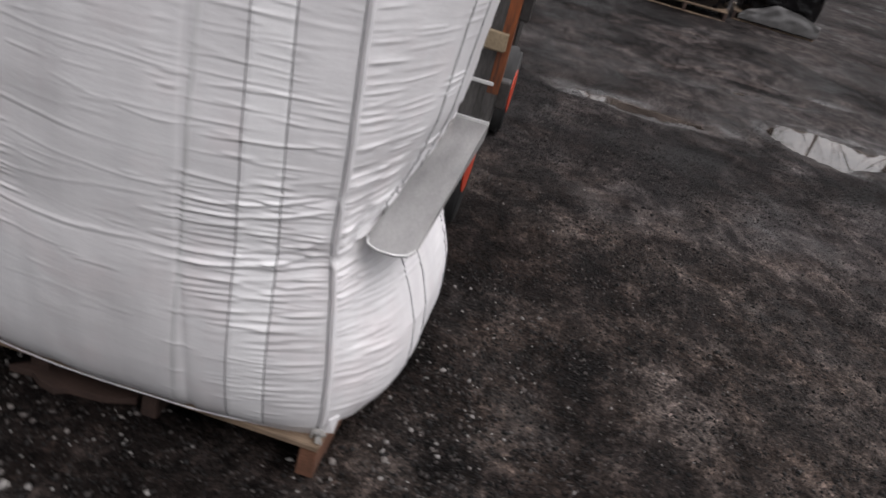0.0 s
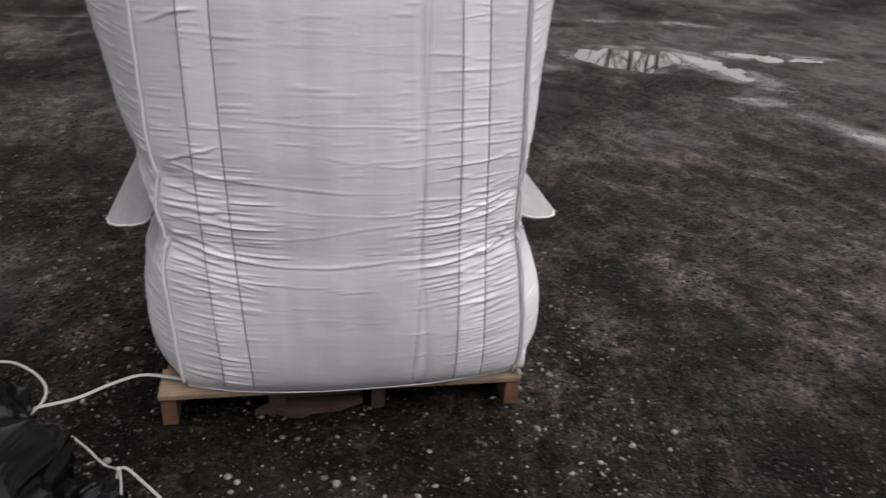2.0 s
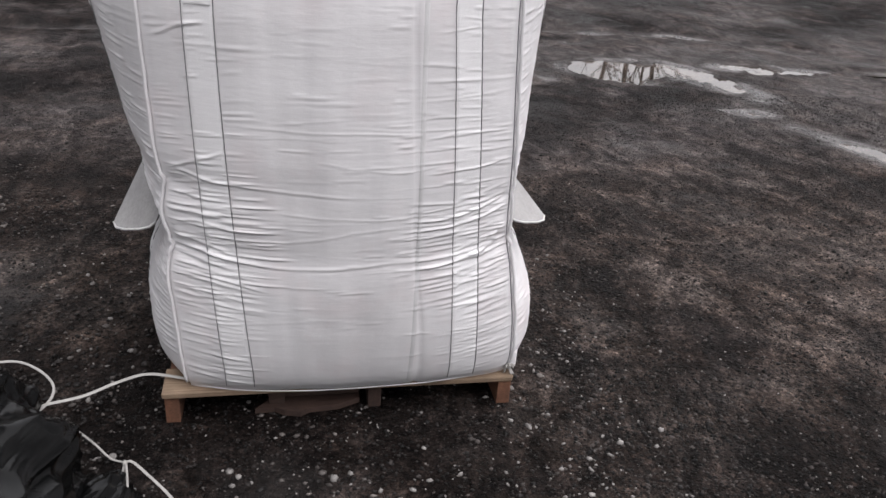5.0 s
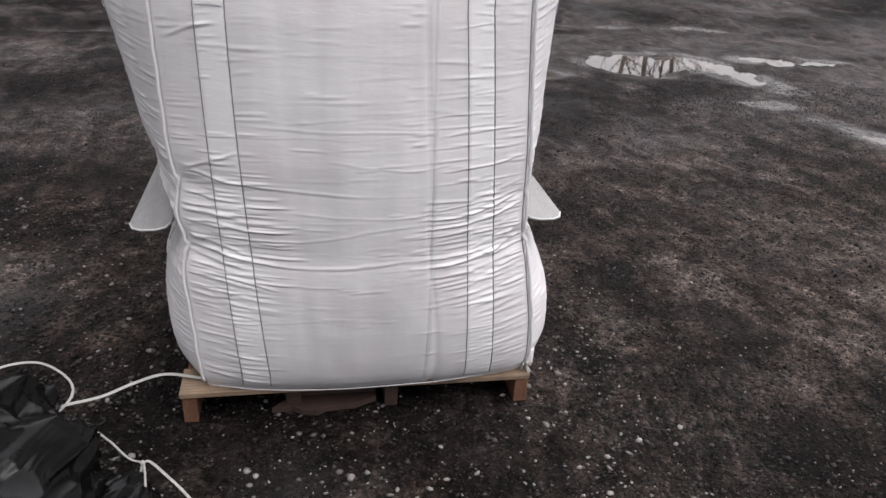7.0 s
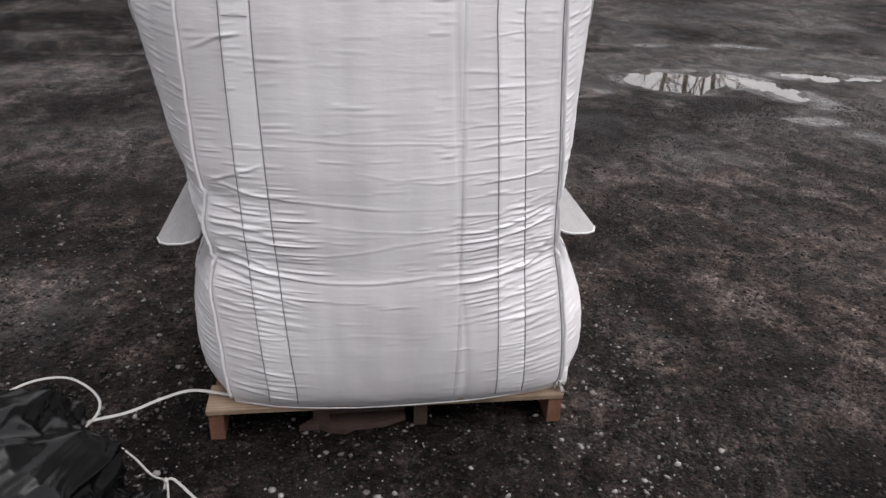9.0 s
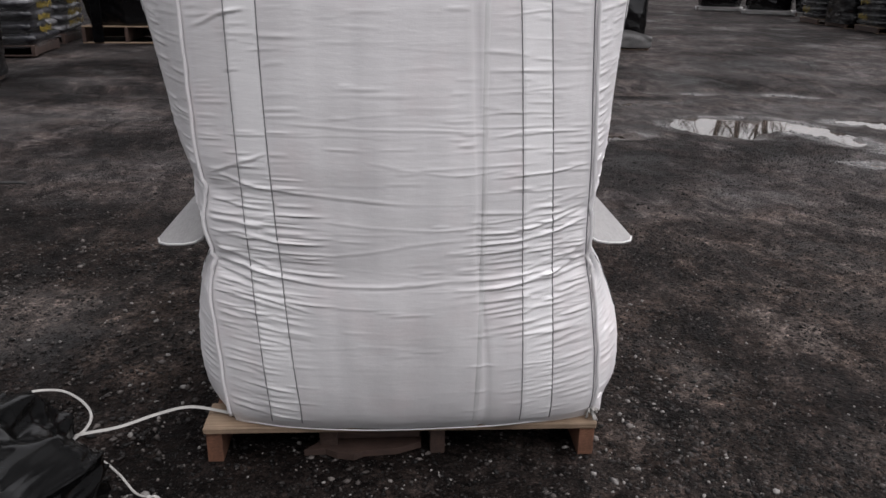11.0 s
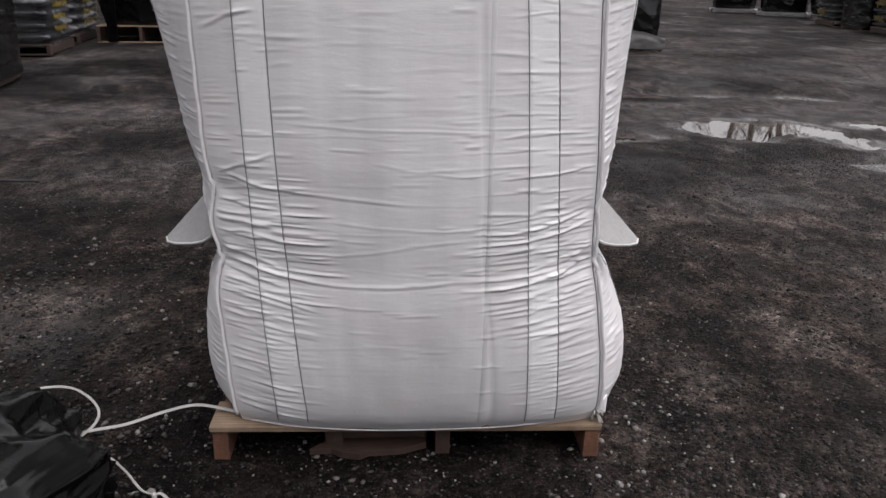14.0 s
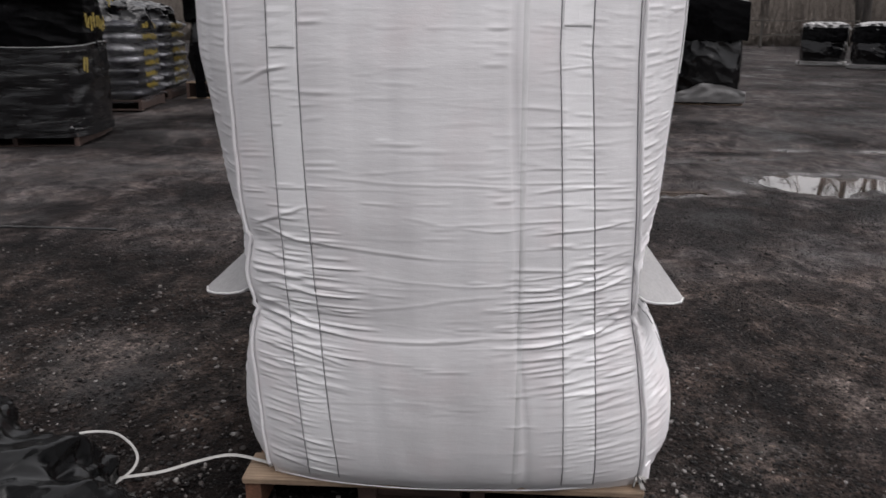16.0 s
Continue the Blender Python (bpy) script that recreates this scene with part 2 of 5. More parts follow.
GREYSACK = mixed_sack_material()
BAND = plain("white_reinforcing_band", (0.745, 0.74, 0.748), (0.82, 0.815, 0.822), 70, 0.58, relief=0.4, dist=0.001, stretch=(0.3, 0.3, 3))
SEAMTAPE = plain("grey_white_seam_tape", (0.56, 0.555, 0.56), (0.68, 0.675, 0.68), 40, 0.6, relief=0.3, dist=0.001, stretch=(1, 1, 0.3))
YELLOW = plain("yellow_print", (0.14, 0.105, 0.018), (0.34, 0.25, 0.045), 20, 0.45)
STEEL = plain("worn_fork_steel", (0.21, 0.206, 0.206), (0.35, 0.346, 0.342), 9, 0.42, metal=0.2, relief=0.2, dist=0.002, stretch=(4, 0.6, 4), rough_to=0.62)
DARKSTEEL = plain("dark_greasy_steel", (0.012, 0.011, 0.011), (0.05, 0.045, 0.042), 11, 0.5, metal=0.3)
RUST = plain("rusted_orange_paint", (0.014, 0.009, 0.008), (0.30, 0.078, 0.014), 9, 0.6, relief=0.5, stretch=(1.6, 1.6, 0.22), detail=8.0)
SHANK = plain("scuffed_grey_steel", (0.030, 0.028, 0.027), (0.12, 0.115, 0.11), 7, 0.45, metal=0.3, relief=0.3, stretch=(3, 3, 0.5))
TAN = plain("tan_grimy_bracket", (0.16, 0.12, 0.075), (0.30, 0.235, 0.15), 15, 0.7)
REDPAINT = plain("red_machine_paint", (0.36, 0.03, 0.012), (0.58, 0.06, 0.02), 5, 0.4)
RUBBER = plain("black_rubber", (0.012, 0.012, 0.012), (0.03, 0.03, 0.03), 15, 0.8)
EDGEWHITE = plain("bare_bright_edge", (0.5, 0.5, 0.5), (0.75, 0.75, 0.74), 25, 0.4)


def stone_material(name, gain):
    m, nt, bs = mat(name)
    geo = nt.nodes.new("ShaderNodeNewGeometry")
    tones = [(0.0, (0.0022, 0.0020, 0.0020)), (0.55, (0.0095, 0.0082, 0.0078)), (0.85, (0.032, 0.028, 0.0265)), (1.0, (0.085, 0.078, 0.074))]
    c = ramp(nt, geo.outputs["Random Per Island"], [(p, tuple(gain * q for q in rgb)) for p, rgb in tones])
    n = noise_tex(nt, coords(nt), 90.0, 3.0)
    c = mix(nt, 0.6, c, ramp(nt, n, [(0.3, (0.55, 0.54, 0.53)), (0.7, (1.3, 1.28, 1.25))]), 'MULTIPLY')
    nt.links.new(c, bs.inputs["Base Color"])
    bs.inputs["Roughness"].default_value = 0.6
    bs.inputs["Specular IOR Level"].default_value = 0.25
    bump(nt, bs, n, 0.5, 0.003)
    return m


STONE = stone_material("dark_gravel", 1.0)
GREYSTONE = stone_material("grey_stones", 1.8)


def clod_material():
    m, nt, bs = mat("damp_dirt_clod")
    geo = nt.nodes.new("ShaderNodeNewGeometry")
    c = ramp(nt, geo.outputs["Random Per Island"], [(0.0, (0.0014, 0.0013, 0.0013)), (0.55, (0.0042, 0.0037, 0.0036)), (0.72, (0.022, 0.019, 0.018)), (1.0, (0.070, 0.062, 0.059))])
    n = noise_tex(nt, coords(nt), 110.0, 3.0)
    c = mix(nt, 0.6, c, ramp(nt, n, [(0.3, (0.5, 0.49, 0.48)), (0.7, (1.4, 1.36, 1.33))]), 'MULTIPLY')
    nt.links.new(c, bs.inputs["Base Color"])
    bs.inputs["Roughness"].default_value = 0.7
    bs.inputs["Specular IOR Level"].default_value = 0.2
    bump(nt, bs, n, 0.6, 0.003)
    return m


CLOD = clod_material()
PALESTONE = plain("pale_gravel", (0.075, 0.070, 0.067), (0.27, 0.258, 0.245), 35, 0.6, relief=0.5, dist=0.003)
BARK = plain("wet_bark", (0.010, 0.008, 0.007), (0.042, 0.035, 0.030), 9, 0.85, relief=0.8, dist=0.03, stretch=(1, 1, 0.25))
BRUSH = plain("bare_brush", (0.075, 0.062, 0.052), (0.17, 0.145, 0.125), 3, 0.9)
FENCE = plain("weathered_fence", (0.04, 0.036, 0.032), (0.09, 0.08, 0.07), 5, 0.85)


def water_material():
    m, nt, bs = mat("puddle_water")
    silt = noise_tex(nt, coords(nt), 2.2, 4.0)
    nt.links.new(ramp(nt, silt, [(0.35, (0.026, 0.021, 0.018)), (0.65, (0.092, 0.075, 0.065))]), bs.inputs["Base Color"])
    bs.inputs["Roughness"].default_value = 0.02
    bs.inputs["IOR"].default_value = 1.38
    bs.inputs["Specular IOR Level"].default_value = 0.5
    bump(nt, bs, noise_tex(nt, coords(nt), 9.0, 2.0), 0.04, 0.004)
    return m


WATER = water_material()

# ---- mesh helpers ----


def mesh_of(name, verts, faces, material, smooth=True, crisp=0):
    me = bpy.data.meshes.new(name)
    me.from_pydata([tuple(map(float, v)) for v in verts], [], [tuple(map(int, f)) for f in faces])
    me.materials.append(material)
    if smooth:
        me.polygons.foreach_set("use_smooth", [True] * len(me.polygons))
    me.update()
    if crisp:
        me.set_sharp_from_angle(angle=radians(crisp))
    return me


def put(name, me, parent=None, label="", m=None):
    ob = new(name, me)
    if m is not None:
        ob.matrix_basis = m
    if parent is not None:
        ob.parent = parent
    if label:
        ob["label"] = label
    return ob


def part(name, bm, material, parent=None, label="", smooth=False):
    me = bpy.data.meshes.new(name)
    bm.normal_update()
    bm.to_mesh(me)
    bm.free()
    me.materials.append(material)
    if smooth:
        me.polygons.foreach_set("use_smooth", [True] * len(me.polygons))
    return put(name, me, parent, label)


def box(x0, x1, y0, y1, z0, z1, bevel=0.0, segs=2):
    bm = bmesh.new()
    bmesh.ops.create_cube(bm, size=1.0)
    bmesh.ops.scale(bm, vec=(x1 - x0, y1 - y0, z1 - z0), verts=bm.verts)
    bmesh.ops.translate(bm, vec=((x0 + x1) / 2, (y0 + y1) / 2, (z0 + z1) / 2), verts=bm.verts)
    if bevel:
        bmesh.ops.bevel(bm, geom=bm.edges[:], offset=bevel, segments=segs, affect='EDGES', profile=0.5)
    return bm


def jitter(bm, amount, seed):
    r = random.Random(seed)
    for v in bm.verts:
        v.co += Vector([r.uniform(-amount, amount) for _ in range(3)])
    return bm


def tube_data(points, radius, sides=6, flat=1.0, up=(0, 0, 1)):
    """Verts and faces of a tube along points; radius may be a list; flat squeezes it along up."""
    pts = np.array(points, float)
    n = len(pts)
    rad = np.full(n, radius) if np.isscalar(radius) else np.array(radius, float)
    tan = np.gradient(pts, axis=0)
    tan /= np.linalg.norm(tan, axis=1)[:, None] + 1e-12
    up = np.array(up, float)
    verts, faces = [], []
    for i in range(n):
        side = np.cross(tan[i], up)
        if np.linalg.norm(side) < 1e-3:
            side = np.cross(tan[i], (1, 0.3, 0))
        side /= np.linalg.norm(side)
        top = np.cross(side, tan[i])
        for k in range(sides):
            a = 2 * math.pi * k / sides
            verts.append(pts[i] + rad[i] * (math.cos(a) * side + flat * math.sin(a) * top))
    for i in range(n - 1):
        for k in range(sides):
            a, b = i * sides + k, i * sides + (k + 1) % sides
            faces.append((a, b, b + sides, a + sides))
    faces.append(tuple(range(sides - 1, -1, -1)))
    faces.append(tuple(range((n - 1) * sides, n * sides)))
    return verts, faces


def tube(name, points, radius, material, parent=None, label="", sides=6, flat=1.0, up=(0, 0, 1)):
    v, f = tube_data(points, radius, sides, flat, up)
    return put(name, mesh_of(name, v, f, material), parent, label)


def glide(points, n):
    """A smooth curve of n points through the given ones."""
    p = np.array(points, float)
    p = np.vstack([2 * p[0] - p[1], p, 2 * p[-1] - p[-2]])
    out = []
    for s in np.linspace(0, len(points) - 1 - 1e-9, n):
        i, u = int(s), s - int(s)
        a, b, c, d = p[i], p[i + 1], p[i + 2], p[i + 3]
        out.append(0.5 * (2 * b + (c - a) * u + (2 * a - 5 * b + 4 * c - d) * u * u + (3 * b - a - 3 * c + d) * u ** 3))
    return np.array(out)


def hash2(ix, iy, seed):
    h = (ix.astype(np.int64) * 374761393 + iy.astype(np.int64) * 668265263 + seed * 144665) & 0x7fffffff
    h = ((h ^ (h >> 13)) * 1274126177) & 0x7fffffff
    return ((h ^ (h >> 16)) & 0xffff) / 65535.0


def vnoise(x, y, seed=0):
    """Smooth value noise in 0..1 on arrays."""
    ix, iy = np.floor(x), np.floor(y)
    fx, fy = x - ix, y - iy
    fx, fy = fx * fx * (3 - 2 * fx), fy * fy * (3 - 2 * fy)
    a, b = hash2(ix, iy, seed), hash2(ix + 1, iy, seed)
    c, d = hash2(ix, iy + 1, seed), hash2(ix + 1, iy + 1, seed)
    return (a * (1 - fx) + b * fx) * (1 - fy) + (c * (1 - fx) + d * fx) * fy


def fractal(x, y, seed=0, octaves=4):
    out, amp, tot = 0.0, 1.0, 0.0
    for k in range(octaves):
        out = out + amp * vnoise(x * 2 ** k + 17.3 * k, y * 2 ** k - 9.1 * k, seed + k)
        tot += amp
        amp *= 0.5
    return out / tot


def sstep(a, b, v):
    u = np.clip((v - a) / (b - a), 0, 1)
    return u * u * (3 - 2 * u)


# ---- ground and puddles ----
WATER_Z = -0.045
POOLS = [  # centre, half sizes, turn
    (1.95, 6.30, 0.40, 0.48, 0.0), (2.28, 6.28, 0.34, 0.36, -0.5), (2.66, 6.12, 0.66, 0.21, -1.32),
    (3.38, 6.45, 0.32, 0.20, -0.3), (3.84, 6.34, 0.22, 0.10, -0.2), (2.52, 4.87, 0.09, 0.05, -0.3),
    (2.86, 3.92, 0.34, 0.11, -1.2), (0.58, 5.86, 0.45, 0.15, 0.0), (1.55, 7.5, 0.24, 0.055, 0.3), (-3.35, 7.55, 0.30, 0.07, 0.1), (2.30, 8.14, 0.18, 0.06, 0.0), (3.30, 8.06, 0.22, 0.07, -0.2), (4.6, 6.2, 0.5, 0.1, -0.3),
]


def pool_depth(x, y):
    """1 in the middle of a pool, 0 on its rim, negative outside."""
    wob = 1.0 * (fractal(x * 3.4, y * 4.4, 5, 6) - 0.5)
    best = np.full(np.shape(x), -9.0)
    for cx, cy, rx, ry, turn in POOLS:
        c, s = math.cos(turn), math.sin(turn)
        u, v = (x - cx) * c + (y - cy) * s, -(x - cx) * s + (y - cy) * c
        r = np.sqrt((u / rx) ** 2 + (v / ry) ** 2)
        best = np.maximum(best, (1 - r) * min(rx, ry) * 2.2)
    return best + wob * 0.46


def ground_z(x, y, fine=True):
    x, y = np.asarray(x, float), np.asarray(y, float)
    far = 0.10 * sstep(6.8, 10.5, y + 0.0 * x) + 0.08 * sstep(-2.5, -4.5, x) * sstep(3.5, 6, y)
    low = -0.030 * sstep(-0.2, 1.4, x) * sstep(1.2, 3.5, y) * (1 - sstep(7.5, 10, y))
    z = far + low
    if fine:
        near = 1 - sstep(14, 30, np.hypot(x, y))
        z = z + near * (0.030 * (fractal(x * 0.9, y * 0.9, 21, 3) - 0.5) + 0.014 * (fractal(x * 5, y * 5, 31, 3) - 0.5))
    keep = sstep(0.0, 0.35, np.maximum(np.maximum(-1.45 - x, x + 0.1), np.maximum(1.25 - y, y - 2.75)))
    z = z * keep
    d = pool_depth(x, y)
    rim = sstep(-0.45, 0.0, d)
    z = z * (1 - rim) + rim * (WATER_Z + 0.006 + 0.008 * (fractal(x * 6, y * 6, 41, 3) - 0.5))
    return z - 0.035 * sstep(0.0, 0.16, d) + 0.10 * sstep(-0.08, 0.02, d) * (1 - sstep(0.10, 0.30, d)) * np.maximum(fractal(x * 9, y * 9, 43, 4) - 0.45, 0)


def wetness(x, y):
    d = pool_depth(x, y)
    w = sstep(-0.34, 0.0, d) * (0.25 + 0.75 * sstep(0.38, 0.6, fractal(x * 2.3, y * 2.3, 51, 4)))
    soft = 0.22 * sstep(4.2, 5.4, y) * (1 - sstep(9, 12, y)) * sstep(0.40, 0.62, fractal(x * 1.3, y * 1.9, 53, 4))
    return np.clip(np.maximum(w, soft), 0, 1)


# pale and damp spots: centre, half sizes, how pale; the two by the left stack also paint its shadow
SPOTS = [(1.66, 3.5, 0.26, 0.20, 0.55), (0.60, 1.62, 0.22, 0.16, -0.30), (0.95, 2.05, 0.20, 0.16, -0.35), (0.30, 1.20, 0.22, 0.14, 0.15), (0.22, 1.75, 0.22, 0.18, 0.12), (-4.4, 6.95, 0.8, 0.30, -0.6), (-3.85, 7.45, 0.40, 0.14, -0.7),
         (1.58, 7.79, 0.24, 0.08, -0.9), (-4.2, 8.45, 0.32, 0.10, -0.9), (-2.69, 5.47, 0.6, 0.35, -0.4), (-3.15, 6.68, 0.7, 0.25, 0.35)]


def grittiness(x, y):
    """Stony near the pallet, smoother mud further out."""
    return np.clip(0.42 + 0.58 * (1 - 0.25 * sstep(0.0, 0.9, x)) * (1 - sstep(2.6, 4.4, y)), 0, 1)


def dustiness(x, y):
    """Where traffic has ground the gravel to paler grit: tracks that cross the yard aslant, with damp hollows between."""
    along = fractal(x * 0.55 + 0.5 * y, y * 0.9 - 0.5 * x, 81, 5)
    d = 1.5 * (along - 0.5) + 0.25 + 0.30 * sstep(0.3, 1.3, x) + 0.08 * sstep(0.2, 0.7, x) * (1 - sstep(2.6, 3.4, y))
    d = d - 0.14 * sstep(3.2, 4.2, y) * (1 - sstep(5.0, 5.6, y)) * sstep(-0.2, 0.5, x)
    d = d - 0.16 * sstep(-1.7, -1.3, x) * (1 - sstep(0.0, 0.5, x)) * (1 - sstep(1.3, 1.7, y))
    d = d - 0.48 * sstep(2.4, 1.0, y) * sstep(-0.2, 0.6, x) - 0.22 * sstep(5.0, 8.5, y)
    d = d + 0.22 * sstep(-1.2, -1.7, x) * sstep(1.7, 2.6, y) + 0.10 * sstep(-0.4, 0.0, x) * (1 - sstep(0.6, 1.0, x)) * sstep(1.8, 2.4, y)
    # spots, two of them with the left stack's shadow in their tone
    for cx, cy, rx, ry, gain in SPOTS:
        d = d + gain * np.exp(-((x - cx) / rx) ** 2 - ((y - cy) / ry) ** 2)
    return np.clip(d, 0, 1)


def axis(lo, hi, step, reach, grow):
    mid = list(np.arange(lo, hi, step))
    a, s, left = lo, step, []
    while a > -reach:
        s *= grow
        a -= s
        left.append(a)
    b, s, right = mid[-1], step, []
    while b < reach:
        s *= grow
        b += s
        right.append(b)
    return np.array(left[::-1] + mid + right)


def build_ground():
    gx, gy = axis(-2.6, 4.4, 0.035, 900, 1.10), axis(-0.6, 9.0, 0.035, 900, 1.10)
    X, Y = np.meshgrid(gx, gy)
    Z = ground_z(X, Y)
    nx, ny = len(gx), len(gy)
    verts = np.stack([X.ravel(), Y.ravel(), Z.ravel()], 1)
    i = np.arange(nx * ny).reshape(ny, nx)
    faces = np.stack([i[:-1, :-1].ravel(), i[:-1, 1:].ravel(), i[1:, 1:].ravel(), i[1:, :-1].ravel()], 1)
    me = mesh_of("ground", verts.tolist(), faces.tolist(), GROUND)
    at = me.attributes.new("wet", 'FLOAT', 'POINT')
    at.data.foreach_set("value", wetness(X, Y).ravel().astype(np.float32))
    at = me.attributes.new("grit", 'FLOAT', 'POINT')
    at.data.foreach_set("value", grittiness(X, Y).ravel().astype(np.float32))
    at = me.attributes.new("pale", 'FLOAT', 'POINT')
    at.data.foreach_set("value", dustiness(X, Y).ravel().astype(np.float32))
    tagged(put("ground", me), "dark wet gravel and dirt yard with muddy patches", "ground", kind="structure")


build_ground()


def pool_water(x0, x1, y0, y1):
    xs, ys = np.arange(x0, x1, 0.03), np.arange(y0, y1, 0.03)
    X, Y = np.meshgrid(xs, ys)
    wet = ground_z(X, Y) < WATER_Z + 0.004
    use = wet.copy()
    for dx in (-1, 0, 1):
        for dy in (-1, 0, 1):
            use |= np.roll(np.roll(wet, dx, 1), dy, 0)
    idx = -np.ones(X.shape, int)
    verts, faces = [], []
    for r in range(len(ys) - 1):
        for c in range(len(xs) - 1):
            if use[r, c]:
                q = []
                for rr, cc in ((r, c), (r, c + 1), (r + 1, c + 1), (r + 1, c)):
                    if idx[rr, cc] < 0:
                        idx[rr, cc] = len(verts)
                        verts.append((X[rr, cc], Y[rr, cc], WATER_Z))
                    q.append(idx[rr, cc])
                faces.append(q)
    if faces:
        tagged(put("puddle", mesh_of("puddle", verts, faces, WATER)), "shallow rain puddle mirroring pale sky and bare trees", "puddle", kind="structure")


pool_water(1.1, 3.02, 5.1, 7.4)
pool_water(3.02, 5.4, 5.6, 7.2)
pool_water(2.2, 3.3, 3.6, 5.1)
pool_water(1.9, 3.8, 7.7, 8.6)
pool_water(0.0, 1.1, 5.6, 6.2)
pool_water(1.1, 1.9, 7.3, 7.75)
pool_water(-3.8, -2.9, 7.3, 7.8)

# ---- bulk bag on its pallet ----
KZ = [0.095, 0.115, 0.14, 0.17, 0.22, 0.30, 0.38, 0.44, 0.48, 0.515, 0.55, 0.585, 0.62, 0.66, 0.72, 0.80, 0.97, 1.14, 1.30, 1.40, 1.46]
KL = [-1.205, -1.214, -1.220, -1.223, -1.226, -1.230, -1.236, -1.241, -1.242, -1.235, -1.227, -1.230, -1.241, -1.243, -1.231, -1.246, -1.252, -1.257, -1.254, -1.22, -1.15]
KR = [-0.308, -0.294, -0.288, -0.286, -0.288, -0.293, -0.304, -0.312, -0.318, -0.326, -0.332, -0.335, -0.336, -0.337, -0.337, -0.339, -0.349, -0.358, -0.360, -0.39, -0.45]
KS = [0.04, 0.084, 0.106, 0.118, 0.124, 0.124, 0.112, 0.092, 0.070, 0.052, 0.046, 0.054, 0.074, 0.094, 0.112, 0.130, 0.160, 0.192, 0.198, 0.15, 0.08]
KT = [0.04, 0.084, 0.108, 0.122, 0.128, 0.128, 0.114, 0.094, 0.066, 0.040, 0.028, 0.034, 0.056, 0.076, 0.095, 0.118, 0.145, 0.172, 0.180, 0.15, 0.08]
KF = [0.040, 0.054, 0.063, 0.070, 0.079, 0.092, 0.104, 0.112, 0.117, 0.120, 0.122, 0.124, 0.126, 0.128, 0.131, 0.133, 0.132, 0.124, 0.110, 0.09, 0.06]
KY = [1.425, 1.412, 1.405, 1.400, 1.395, 1.392, 1.392, 1.393, 1.395, 1.398, 1.400, 1.398, 1.396, 1.395, 1.394, 1.39, 1.388, 1.385, 1.385, 1.42, 1.50]
BACK = 2.36
ZF = np.arange(0.0, 1.6, 0.002)
BELL = np.exp(-0.5 * (np.arange(-16, 17) / 6.0) ** 2)


def eased(keys):
    """The keys drawn as one smooth line over height."""
    line = np.interp(ZF, KZ, keys)
    wide = np.concatenate([np.full(16, line[0]), line, np.full(16, line[-1])])
    return np.convolve(wide, BELL / BELL.sum(), "valid")


FL, FR, FS, FT, FF, FY = (eased(k) for k in (KL, KR, KS, KT, KF, KY))


def bag_base(face, u, z):
    """The smooth form of the bag: face 0 front, 1 right, 2 back, 3 left; u from -1 to 1 along it."""
    l, r = np.interp(z, ZF, FL), np.interp(z, ZF, FR)
    s, f, y0 = np.interp(z, ZF, FT if face == 1 else FS), np.interp(z, ZF, FF), np.interp(z, ZF, FY)
    y1 = BACK - (y0 - 1.39)
    bow = 1 - np.abs(u) ** (2.2 + 1.4 * (1 - sstep(0.12, 0.5, z)))
    if face == 0:
        return np.stack([l + (r - l) * (u + 1) / 2, y0 - f * bow, z + 0 * u], -1)
    if face == 1:
        return np.stack([r + s * bow, y0 + (y1 - y0) * (u + 1) / 2, z + 0 * u], -1)
    if face == 2:
        return np.stack([r + (l - r) * (u + 1) / 2, y1 + f * bow, z + 0 * u], -1)
    return np.stack([l - s * bow, y1 + (y0 - y1) * (u + 1) / 2, z + 0 * u], -1)


OUT = [np.array(v, float) for v in ((0, -1, 0), (1, 0, 0), (0, 1, 0), (-1, 0, 0))]


def make_creases(face):
    """Creases of one face: start along it, length, height, slope, bend, depth, width."""
    r = random.Random(100 + face)
    out = []
    bands = ((0.0, 0.09, 100), (0.085, 0.085, 130), (0.165, 0.10, 70)) if face == 0 else ((0.0, 0.12, 150), (0.10, 0.16, 110), (0.25, 0.2, 60))
    for side in (0, 1):
        for start, span, count in bands:
            for k in range(count):
                z = r.gauss(0.58, 0.14) if k % 5 < 2 else r.uniform(0.13, 1.42)
                if not 0.12 < z < 1.42:
                    continue
                near = math.exp(-((z - 0.58) / 0.16) ** 2)
                length = span * r.uniform(0.45, 1.05) * (1 + 0.7 * near * (start > 0.1))
                lean = (1 - 1.6 * start) * max(-0.26, min(0.26, 0.75 * (z - 0.62))) * (0.35 + 0.65 * near) + r.gauss(0, 0.035)
                deep = r.uniform(0.0002, 0.0019) * (0.85 + 1.0 * near) * (1.0 if face == 0 else 1.5)
                out.append((side, start + r.uniform(-0.015, 0.02), length, z, lean, -lean * 1.6, 0.8 * deep, r.uniform(0.0023, 0.0042)))
    for k in range(70):
        side, z = k % 2, r.uniform(0.13, 0.46)
        out.append((side, r.uniform(0.0, 0.10), r.uniform(0.07, 0.17), z, r.uniform(-0.22, -0.05), 0.3, r.uniform(0.0006, 0.0016), r.uniform(0.0026, 0.0044)))
    for k in range(40):
        out.append((0, r.uniform(0.30, 0.60), r.uniform(0.03, 0.12), r.uniform(0.3, 1.35), r.gauss(0, 0.012), 0, r.uniform(0.0004, 0.0009), r.uniform(0.003, 0.004)))
    for k in range(26):
        out.append((0, r.uniform(0.56, 0.62), r.uniform(0.03, 0.07), r.uniform(0.14, 1.35), r.gauss(0, 0.02), 0, r.uniform(0.0006, 0.0013), r.uniform(0.003, 0.0045)))
    return out


